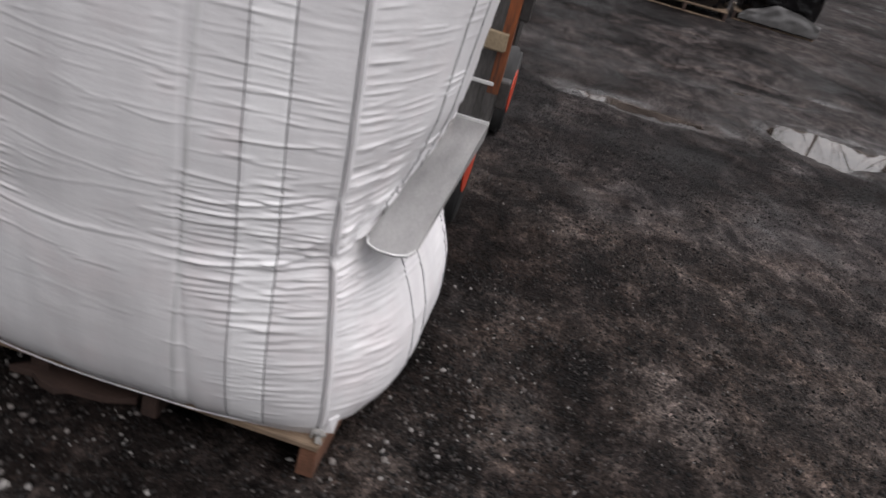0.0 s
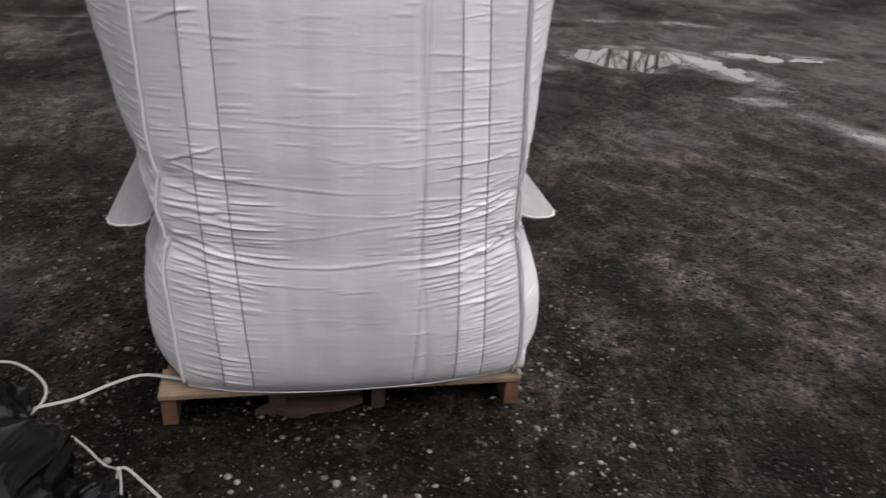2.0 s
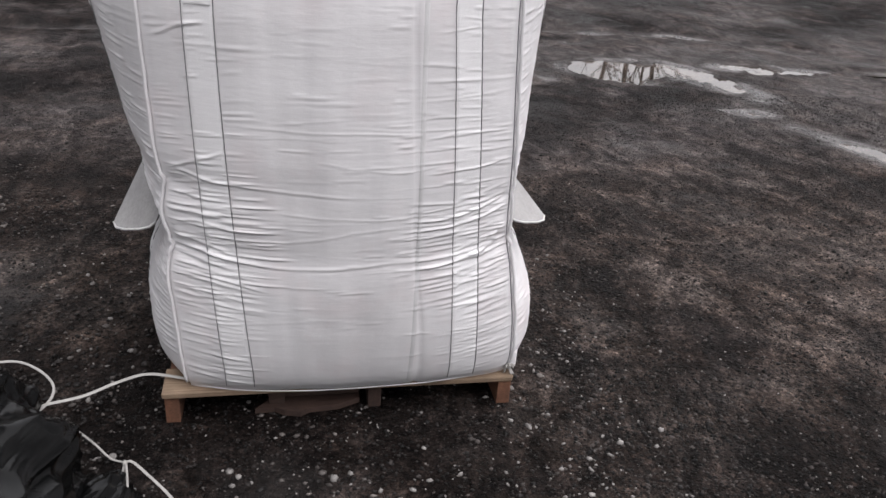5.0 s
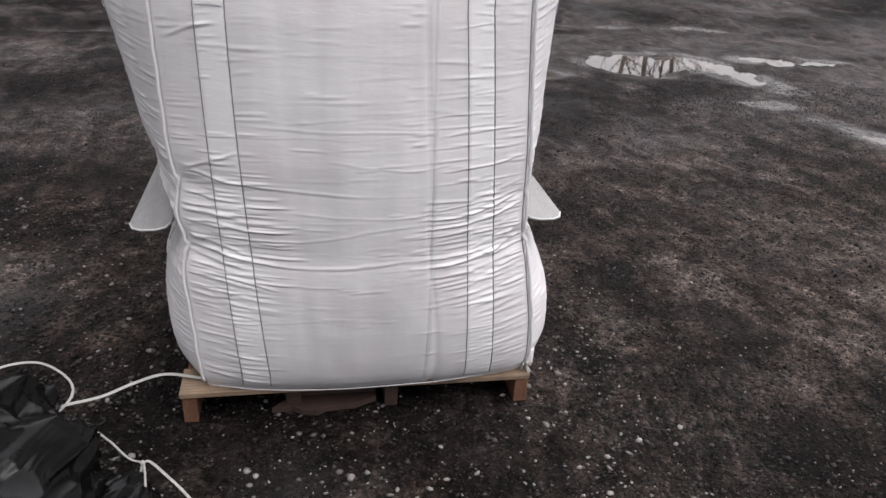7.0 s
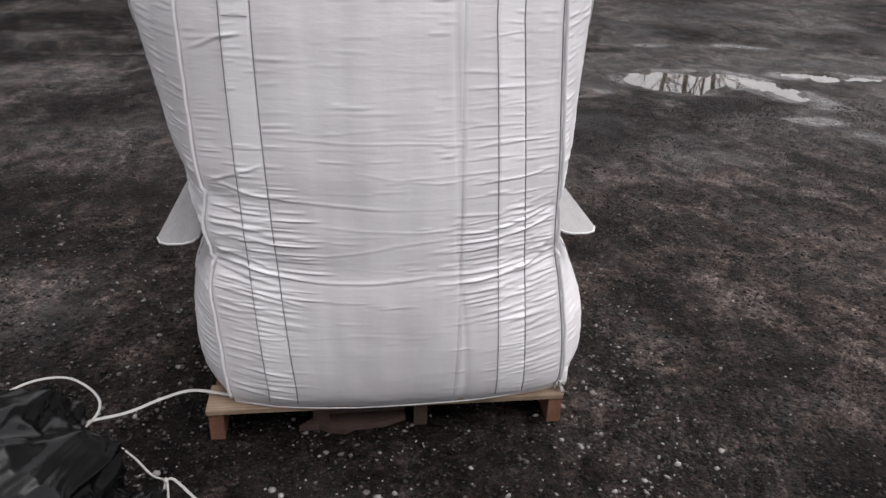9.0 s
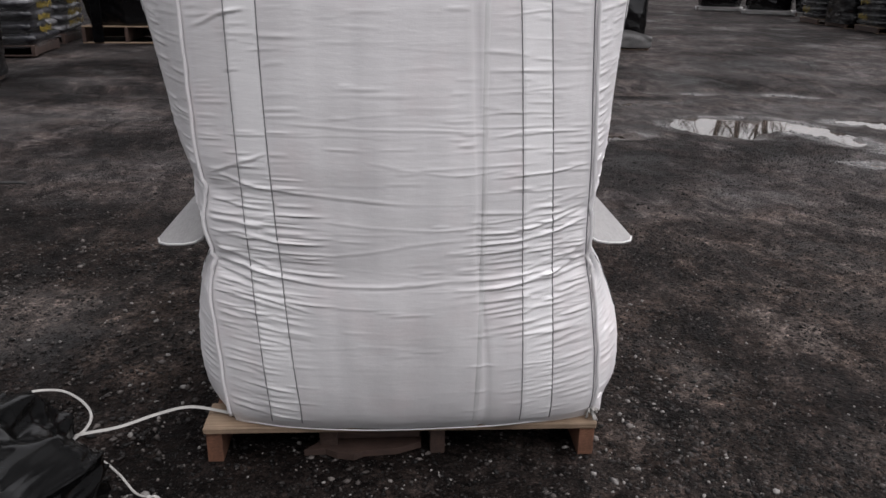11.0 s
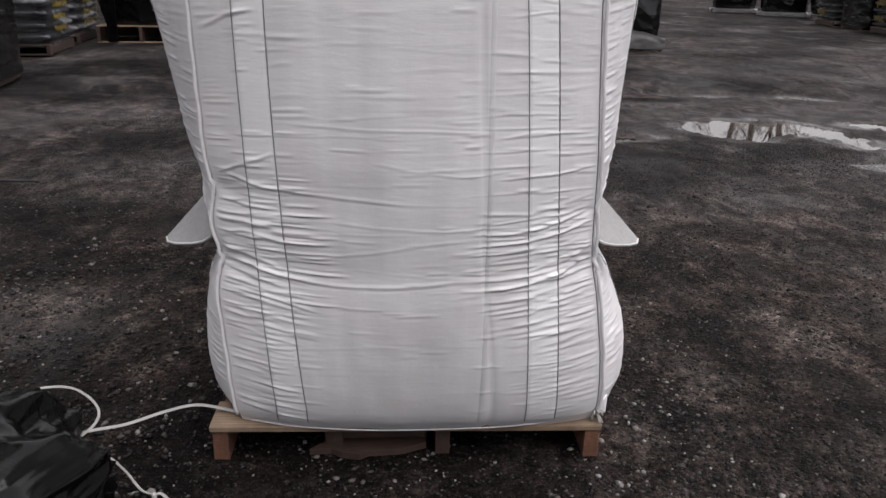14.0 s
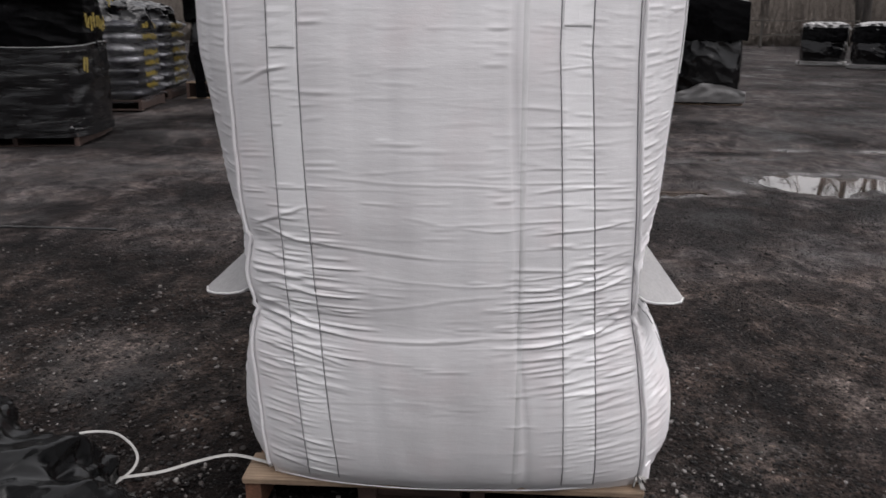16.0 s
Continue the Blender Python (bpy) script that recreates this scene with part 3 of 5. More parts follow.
CREASES = [make_creases(f) for f in range(4)]


# long folds across the front, as lines of x and height, with depth and width
FOLDS = [
    (((-1.21, 0.78), (-1.14, 0.75), (-0.98, 0.74), (-0.83, 0.73), (-0.75, 0.72)), 0.0036, 0.0060),
    (((-1.21, 0.57), (-1.14, 0.55), (-1.04, 0.53), (-0.92, 0.52), (-0.73, 0.53), (-0.60, 0.54)), 0.0052, 0.0072),
    (((-1.20, 0.49), (-1.11, 0.48), (-0.98, 0.45)), 0.0036, 0.0065),
    (((-0.97, 0.68), (-0.86, 0.67), (-0.69, 0.66), (-0.60, 0.67)), 0.0024, 0.0055),
    (((-1.21, 0.71), (-1.14, 0.70), (-1.08, 0.70)), 0.0030, 0.0055),
    (((-1.04, 0.58), (-0.92, 0.60), (-0.74, 0.63), (-0.60, 0.64)), 0.0024, 0.0060),
]
FOLDS += [
    (((-0.86, 0.82), (-0.77, 0.80), (-0.61, 0.78)), 0.0016, 0.0050),
    (((-1.22, 0.77), (-1.15, 0.80), (-1.08, 0.83)), 0.0032, 0.0060),
    (((-1.21, 0.63), (-1.16, 0.64), (-1.10, 0.63)), 0.0030, 0.0060),
    (((-1.02, 0.895), (-0.85, 0.890), (-0.60, 0.885)), 0.0024, 0.0048),
    (((-1.23, 1.09), (-1.17, 1.12), (-1.11, 1.13)), 0.0028, 0.0060),
]
FOLDS += [
    (((-0.58, 0.78), (-0.48, 0.78), (-0.36, 0.79)), 0.0026, 0.0045),
    (((-0.59, 0.65), (-0.50, 0.65), (-0.42, 0.67), (-0.35, 0.69)), 0.0034, 0.0058),
    (((-0.59, 0.51), (-0.50, 0.52), (-0.41, 0.54), (-0.34, 0.57)), 0.0036, 0.0062),
    (((-0.48, 0.63), (-0.42, 0.64), (-0.35, 0.66)), 0.0030, 0.0055),
    (((-0.45, 0.56), (-0.39, 0.57), (-0.35, 0.60)), 0.0030, 0.0060),
    (((-0.41, 0.48), (-0.34, 0.50)), 0.0028, 0.0058),
    (((-0.59, 0.87), (-0.47, 0.875), (-0.37, 0.87)), 0.0020, 0.0045),
]


def front_folds(x, z):
    """Relief of the long folds, and of many faint ones that cross the whole front."""
    r = random.Random(31)
    out = 0.0
    lines = list(FOLDS)
    for k in range(54):
        a, h = r.uniform(-1.2, -0.55), r.uniform(0.46, 0.98) if k % 4 else r.uniform(0.2, 1.3)
        n = r.uniform(0.10, 0.42)
        tilt = r.gauss(0, 0.018)
        lines.append((((a, h), (a + n / 2, h + tilt * n + r.gauss(0, 0.006)), (a + n, h + 1.6 * tilt * n)), r.uniform(0.0004, 0.0013), r.uniform(0.0035, 0.0060)))
    # folds that fan out from the nipped corners
    for k in range(13):
        h = 0.40 + 0.028 * k + r.uniform(-0.009, 0.009)
        near = math.exp(-((h - 0.57) / 0.13) ** 2)
        fall = 0.034 if h < 0.60 else -0.006 if h < 0.70 else -0.030
        n = r.uniform(0.16, 0.32)
        lines.append((((-1.232, h), (-1.13, h - 0.6 * fall), (-1.232 + n, h - fall - r.uniform(0, 0.012))), 0.0007 + 0.0028 * near * r.uniform(0.4, 1.1), r.uniform(0.0055, 0.0085)))
        n = r.uniform(0.16, 0.34)
        lines.append((((-0.335 - n, h - 0.036 - r.uniform(0, 0.010)), (-0.43, h - 0.022), (-0.328, h)), 0.0005 + 0.0024 * near * r.uniform(0.3, 1.1) * (1.0 if h > 0.47 else 0.45), r.uniform(0.0055, 0.0080)))
    for pts, depth, w in lines:
        depth, w = 0.72 * depth, 0.68 * w
        px, pz = np.array([p[0] for p in pts]), np.array([p[1] for p in pts])
        gx = np.linspace(px[0] - 0.06, px[-1] + 0.06, 60)
        gz = np.interp(gx, px, pz)
        gz = np.convolve(np.concatenate([np.full(5, gz[0]), gz, np.full(5, gz[-1])]), np.ones(11) / 11, "valid")
        d = z - np.interp(x, gx, gz) - 0.004 * (fractal(x * 16, 0 * x + 50 * depth * 1000 + w * 1e4, 55, 2) - 0.5)
        run = (x - px[0]) / (px[-1] - px[0])
        win = sstep(-0.08, 0.15, run) * (1 - sstep(0.75, 1.08, run)) * (0.65 + 0.7 * fractal(x * 9, 0 * x + w * 3e4, 57, 2))
        out = out + 1.25 * depth * win * (np.exp(-(d / w) ** 2) - 0.35 * np.exp(-((d + 1.6 * w) / w) ** 2))
    # the filling holds the middle panel nearly flat
    calm = sstep(-1.06, -0.96, x) * (1 - sstep(-0.64, -0.56, x))
    return out * (1.10 - 0.72 * calm)


def bag_relief(face, u, z):
    """How far the cloth stands out from the smooth form, by its creases and slack."""
    width = 0.92
    s = (u + 1) / 2 * width
    out = 0.006 * (fractal(u * 3 + 7 * face, z * 5, 71 + face, 3) - 0.5)
    for side, start, length, z0, lean, bend, depth, w in CREASES[face]:
        along = (s if side == 0 else width - s) - start
        t = along / length
        rows = np.abs(z - z0) < 0.12
        if not rows.any():
            continue
        d = z - (z0 + lean * along + bend * along * along)
        win = sstep(-0.12, 0.10, t) * (1 - sstep(0.55, 1.0, t))
        out = out + 1.15 * depth * win * (np.exp(-(d / w) ** 2) - 0.35 * np.exp(-((d + 1.6 * w) / w) ** 2))
    # slack pockets where the fork blades nip the corners
    for side in (-1, 1):
        out = out - 0.008 * np.exp(-((u - side) / 0.13) ** 2) * np.exp(-((z - 0.55) / 0.026) ** 2)
        out = out - 0.007 * np.exp(-((u - side) / 0.11) ** 2) * np.exp(-((z - 0.735 + 0.05 * (side > 0)) / 0.016) ** 2)
        out = out + 0.006 * np.exp(-((u - side) / 0.12) ** 2) * np.exp(-((z - 0.60) / 0.020) ** 2)
    if face == 0:
        left, right = np.interp(z, ZF, FL), np.interp(z, ZF, FR)
        out = out + front_folds(left + (right - left) * (u + 1) / 2, z)
        s0 = 0.637
        out = out - 0.0035 * np.exp(-((s - s0) / 0.006) ** 2) - 0.006 * np.exp(-((s - s0) / 0.02) ** 2) * (1 - sstep(0.15, 0.4, z))
        out = out + 0.004 * np.exp(-((s - 0.42) / 0.05) ** 2) - 0.003 * np.exp(-((s - 0.3) / 0.03) ** 2)
    edge = 1 - sstep(0.945, 0.992, np.abs(u)) * 0.9
    return out * edge


def bag_point(face, u, z, off=0.0):
    u, z = np.asarray(u, float), np.asarray(z, float)
    return bag_base(face, u, z) + (bag_relief(face, u, z) + off)[..., None] * OUT[face]


def ribbon(name, z, us, off, material, parent, label):
    """A thin strip that lies on the front of the bag."""
    n = len(us)
    cols = [bag_point(0, u, z, off if 0 < k < n - 1 else -0.0006) for k, u in enumerate(us)]
    verts = np.stack(cols, 1).reshape(-1, 3)
    faces = [(i * n + k, i * n + k + 1, (i + 1) * n + k + 1, (i + 1) * n + k) for i in range(len(z) - 1) for k in range(n - 1)]
    return put(name, mesh_of(name, verts, faces, material), parent, label)


def build_bag():
    bag = tagged(new("bulk_bag"), "full creased white woven bulk bag standing on a wooden pallet", "bulk bag")
    zs = np.concatenate([np.arange(0.095, 0.42, 0.0034), np.arange(0.42, 0.92, 0.0021), np.arange(0.92, 1.28, 0.0034), np.arange(1.28, 1.4601, 0.012)])
    us = np.linspace(-1, 1, 131)[:-1]
    rings = []
    for face in range(4):
        n = us if face in (0, 1, 3) else us
        U, Z = np.meshgrid(n, zs)
        rings.append(bag_point(face, U, Z))
    P = np.concatenate(rings, 1)
    nz, nu = P.shape[:2]
    verts = P.reshape(-1, 3)
    i = np.arange(nz * nu).reshape(nz, nu)
    j = np.roll(i, -1, 1)
    faces = np.stack([i[:-1].ravel(), j[:-1].ravel(), j[1:].ravel(), i[1:].ravel()], 1).tolist()
    verts = verts.tolist()
    for row, sign, dz in ((0, -1, 0.0), (nz - 1, 1, 0.02)):
        ring = i[row]
        centre = P[row].mean(0)
        prev = ring
        for k in (0.6, 0.25):
            base = len(verts)
            for p in P[row]:
                verts.append((centre + (p - centre) * k + np.array((0, 0, dz * (1 - k)))).tolist())
            cur = np.arange(base, base + nu)
            for a in range(nu):
                b = (a + 1) % nu
                q = (prev[a], prev[b], cur[b], cur[a])
                faces.append(q[::-1] if sign < 0 else q)
            prev = cur
        faces.append(tuple(prev[::-1]) if sign < 0 else tuple(prev))
    put("body", mesh_of("body", verts, faces, FABRIC), bag)
    z = np.arange(0.125, 1.40, 0.012)
    # rolled seams on the four corners
    for face in range(4):
        p = bag_point(face, np.full(len(z), -1.0), z)
        out = OUT[face] + OUT[(face + 3) % 4]
        wob = 0.002 * np.sin(z * 61 + face) + 0.012 * np.exp(-((z - 0.55) / 0.03) ** 2) * np.sin(z * 190) + 0.010 * np.exp(-((z - 0.735) / 0.02) ** 2) * np.sin(z * 230)
        p = p + (0.0045 + 0.3 * wob)[:, None] * out
        knot = np.exp(-((z - 0.55) / 0.014) ** 2) + np.exp(-((z - 0.735 + 0.05 * (face == 1)) / 0.011) ** 2)
        p[:, 0] += (0.005, -0.005, 0.0, 0.0)[face] * knot
        tube("corner_seam", p, 0.0044 * (1 + 0.45 * knot), FABRIC, bag, "rolled corner seam", sides=8, up=(1, -0.4, 0))
        # thin dark grey line beside the right front seam
        if face == 1:
            q = bag_point(0, np.full(len(z), 0.988), z, 0.0014)
            tube("seam_stitching", q, 0.0013, THREAD, bag, "thin grey line along the corner seam", sides=5, up=(1, -0.4, 0))
    # lines of grey stitching
    rows = {0: ((0.095, 0.095), (0.175, 0.20), (0.735, 0.815), (0.815, 0.90)), 1: ((0.27, 0.27), (0.36, 0.36), (0.62, 0.62), (0.71, 0.71)),
            3: ((0.22, 0.22), (0.31, 0.31), (0.54, 0.54), (0.63, 0.63)), 2: ((0.12, 0.12), (0.8, 0.8))}
    stitch_s = {0: (-1.113, -1.036, -0.487, -0.408)}
    top_s = {0: (-1.158, -1.086, -0.538, -0.469)}
    for face, lines in rows.items():
        for k, (a, b) in enumerate(lines):
            if face == 0:
                l, r = np.interp(z, ZF, FL), np.interp(z, ZF, FR)
                low, high = stitch_s[0][k], top_s[0][k]
                bow = (1.16 - z) / 0.98
                mid = high + (low - high) * np.clip(bow, 0, 1) ** (1.6 if k < 2 else 0.9)
                u = 2 * (mid - l) / (r - l) - 1
            else:
                u = np.full(len(z), 2 * a / 0.92 - 1)
            p = bag_point(face, u, z, 0.0010)
            p = p + (0.0003 * np.sin(z * 300 + k))[:, None] * np.abs(OUT[(face + 1) % 4])
            tube("stitch_line", p, 0.0014 if k % 2 else 0.0012, THREAD, bag, "grey stitching", sides=5, up=(1, -0.4, 0))
    # reinforcing bands between the stitching, and the tape over the middle seam
    zz = np.arange(0.13, 1.40, 0.0025)
    l, r = np.interp(zz, ZF, FL), np.interp(zz, ZF, FR)
    fall = np.clip((1.16 - zz) / 0.98, 0, 1)
    for a, b, power in ((0, 1, 1.6), (2, 3, 0.9)):
        edges = [top_s[0][k] + (stitch_s[0][k] - top_s[0][k]) * fall ** power for k in (a, b)]
        cols = [edges[0] + (edges[1] - edges[0]) * t for t in np.linspace(0, 1, 14)]
        ribbon("reinforcing_band", zz, [2 * (c - l) / (r - l) - 1 for c in cols], 0.0011, BAND, bag, "brighter sewn-on band")
    mid = -0.605 + 0.004 * np.sin(zz * 4)
    ribbon("seam_tape", zz, [2 * (mid + t - l) / (r - l) - 1 for t in np.linspace(-0.008, 0.008, 4)], 0.0012, SEAMTAPE, bag, "faint vertical seam")
    # webbing of the lifting loops, sewn to the faces and rising over the top
    for face, spots in ((0, ((-1.122, 1.168), (-0.503, 1.216))), (1, ((0.315, 1.10), (0.665, 1.16))), (3, ((0.265, 1.16), (0.585, 1.10))), (2, ((0.16, 1.16), (0.76, 1.16)))):
        for s, zb in spots:
            zz = np.arange(zb, 1.455, 0.012)
            if face == 0:
                l, r = np.interp(zz, ZF, FL), np.interp(zz, ZF, FR)
                u = 2 * (s - l) / (r - l) - 1
            else:
                u = np.full(len(zz), 2 * s / 0.92 - 1)
            du = 0.031 / 0.46
            verts, faces = [], []
            for k in range(len(zz)):
                for e, off in ((-du, 0.0), (-du, 0.0042), (0, 0.0046), (du, 0.0042), (du, 0.0)):
                    verts.append(bag_point(face, np.array([u[k] + e]), np.array([zz[k]]), off)[0] + np.array((0, 0, 0.006 if abs(e) < 1e-6 and k == 0 else 0)))
            for k in range(len(zz) - 1):
                for c in range(4):
                    a = k * 5 + c
                    faces.append((a, a + 5, a + 6, a + 1))
            faces.append((0, 1, 2, 3, 4))
            put("lifting_loop", mesh_of("lifting_loop", verts, faces, BAND, False), bag, "flat white webbing sewn to the cloth")
    # hem round the foot
    for face in range(4):
        u = np.linspace(-1, 1, 60)
        p = bag_base(face, u, np.full(60, 0.103)) + 0.001 * OUT[face]
        if face == 0:
            p[:, 2] += 0.010 * sstep(0.35, 1.0, u) - 0.006 * np.exp(-((u + 0.15) / 0.4) ** 2) + 0.004 * sstep(0.7, 1, -u)
            p[:, 1] -= 0.004 * (1 - u ** 4)
        tube("base_hem", p, 0.0022, FABRIC, bag, "white hem with loose threads", sides=6, flat=0.7)
    # frayed tuft and flap at the right front foot
    r = random.Random(4)
    foot = bag_base(1, np.array([-1.0]), np.array([0.12]))[0]
    tv, tf = [], []
    for k in range(16):
        a = r.uniform(0, 6.3)
        tip = foot + np.array((0.016 * math.cos(a) + 0.006, -0.014 + 0.016 * math.sin(a), r.uniform(-0.02, 0.02)))
        v, f = tube_data(glide([foot, (foot + tip) / 2 + np.array((0, 0, 0.008)), tip], 6), 0.0028, 4)
        tf += [tuple(i + len(tv) for i in q) for q in f]
        tv += v
    put("seam_tail", mesh_of("seam_tail", tv, tf, ROPE), bag, "frayed knot of loose seam threads")
    v = [foot + np.array(q) for q in ((0.008, 0.004, -0.004), (0.030, 0.018, -0.006), (0.034, 0.026, 0.040), (0.018, 0.006, 0.034))]
    v2 = [q + np.array((0.003, -0.004, 0)) for q in v]
    put("seam_flap", mesh_of("seam_flap", v + v2, [(0, 1, 2, 3), (7, 6, 5, 4), (0, 4, 5, 1), (1, 5, 6, 2), (2, 6, 7, 3), (3, 7, 4, 0)], FABRIC, False), bag, "loose fold of white cloth")
    return bag


build_bag()


def board(x0, x1, y0, y1, z0, z1, seed, rough=0.0015):
    return jitter(box(x0, x1, y0, y1, z0, z1, 0.0025, 1), rough, seed)


def build_pallet():
    p = tagged(new("pallet"), "worn pine pallet with stringers and a broken front bottom board", "pallet")
    x0, x1, y0 = -1.292, -0.278, 1.383
    # the middle stringer is darker than the outer two
    for k, x in enumerate((x0 + 0.006, -0.712, x1 - 0.044)):
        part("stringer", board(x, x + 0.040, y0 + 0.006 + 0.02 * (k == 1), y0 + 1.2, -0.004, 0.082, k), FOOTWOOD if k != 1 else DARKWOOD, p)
    for k, (a, w) in enumerate(((0.0, 0.135), (0.185, 0.09), (0.34, 0.09), (0.50, 0.14), (0.70, 0.09), (0.86, 0.09), (1.06, 0.14))):
        part("deck_board", board(x0 + 0.004 * (k % 2), x1 - 0.003 * (k % 3), y0 + a, y0 + a + w, 0.0825, 0.0985, 20 + k), PINE, p)
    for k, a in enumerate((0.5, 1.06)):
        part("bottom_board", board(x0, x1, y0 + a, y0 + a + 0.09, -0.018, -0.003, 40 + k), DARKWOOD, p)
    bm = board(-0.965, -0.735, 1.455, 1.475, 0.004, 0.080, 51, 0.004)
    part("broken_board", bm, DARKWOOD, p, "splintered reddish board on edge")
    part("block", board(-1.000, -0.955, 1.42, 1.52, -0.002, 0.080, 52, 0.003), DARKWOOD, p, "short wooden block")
    # splintered tongue that lies on the ground
    prof = [(-1.04, 1.40), (-0.985, 1.405), (-0.955, 1.385), (-0.91, 1.374), (-0.885, 1.392), (-0.80, 1.40), (-0.735, 1.43), (-0.735, 1.46), (-0.99, 1.455)]
    v = [(x, y, 0.004) for x, y in prof] + [(x, y, 0.022) for x, y in prof]
    n = len(prof)
    f = [tuple(range(n - 1, -1, -1)), tuple(range(n, 2 * n))] + [(i, (i + 1) % n, (i + 1) % n + n, i + n) for i in range(n)]
    put("splinter", mesh_of("splinter", v, f, DARKWOOD, False), p, "broken board end lying on the dirt")
    return p


build_pallet()

# ---- black sack with its ties, beside the pallet ----


def slack_sack(cx, cy, rx, ry, h, seed, floor, folds=11, deep=0.13, n=320, m=150):
    """A slack plastic sack: a low dome whose skin hangs in sharp-crested folds with broad hollows between."""
    rng = np.random.RandomState(seed)
    T, Q = np.meshgrid(np.linspace(0, 2 * math.pi, n, endpoint=False), np.linspace(0.0, 0.5 * math.pi, m + 1))
    c, s = np.cos(T), np.sin(T)
    R = 1.0 + 0.16 * (fractal(c * 1.1 + 4, s * 1.1 + 0.7 * Q, seed, 3) - 0.5)
    for count, depth, twist in ((folds, deep, 0.25), (2 * folds + 1, 0.30 * deep, -0.45)):
        knots = np.sort((np.arange(count) + rng.uniform(-0.45, 0.45, count)) / count * 2 * math.pi)
        lows = rng.uniform(0.35, 1.0, count)
        turn = (T + twist * Q + 0.5 * (fractal(c * 1.6 + 9, s * 1.6 + 1.5 * Q, seed + count, 3) - 0.5)) % (2 * math.pi)
        k = np.searchsorted(knots, turn) - 1
        a, b = knots[k % count], knots[(k + 1) % count]
        way = ((turn - a) % (2 * math.pi)) / np.maximum((b - a) % (2 * math.pi), 1e-3)
        R = R - depth * lows[k % count] * np.sin(math.pi * np.clip(way, 0, 1)) ** 1.1 * np.cos(Q) ** 0.35
    for scale, high in ((2.2, 0.05), (4.4, 0.034), (9.0, 0.012)):
        f = fractal(c * scale * np.cos(0.8 * Q) + 3 * scale, s * scale * np.cos(0.8 * Q) + 1.2 * scale * Q, seed + int(10 * scale), 2)
        R = R + high * (1 - 2 * np.abs(f - 0.5)) ** 5
    x = cx + rx * R * c * np.cos(Q) ** 0.42
    y = cy + ry * R * s * np.cos(Q) ** 0.42
    z = floor + h * (0.25 + 0.75 * R) * np.sin(Q) ** 0.85
    verts = np.stack([x, y, z], -1).reshape(-1, 3)
    i = np.arange((m + 1) * n).reshape(m + 1, n)
    j = np.roll(i, -1, 1)
    faces = np.stack([i[:-1].ravel(), j[:-1].ravel(), j[1:].ravel(), i[1:].ravel()], 1).tolist()
    faces.append(tuple(i[0][::-1].tolist()))
    return verts, faces


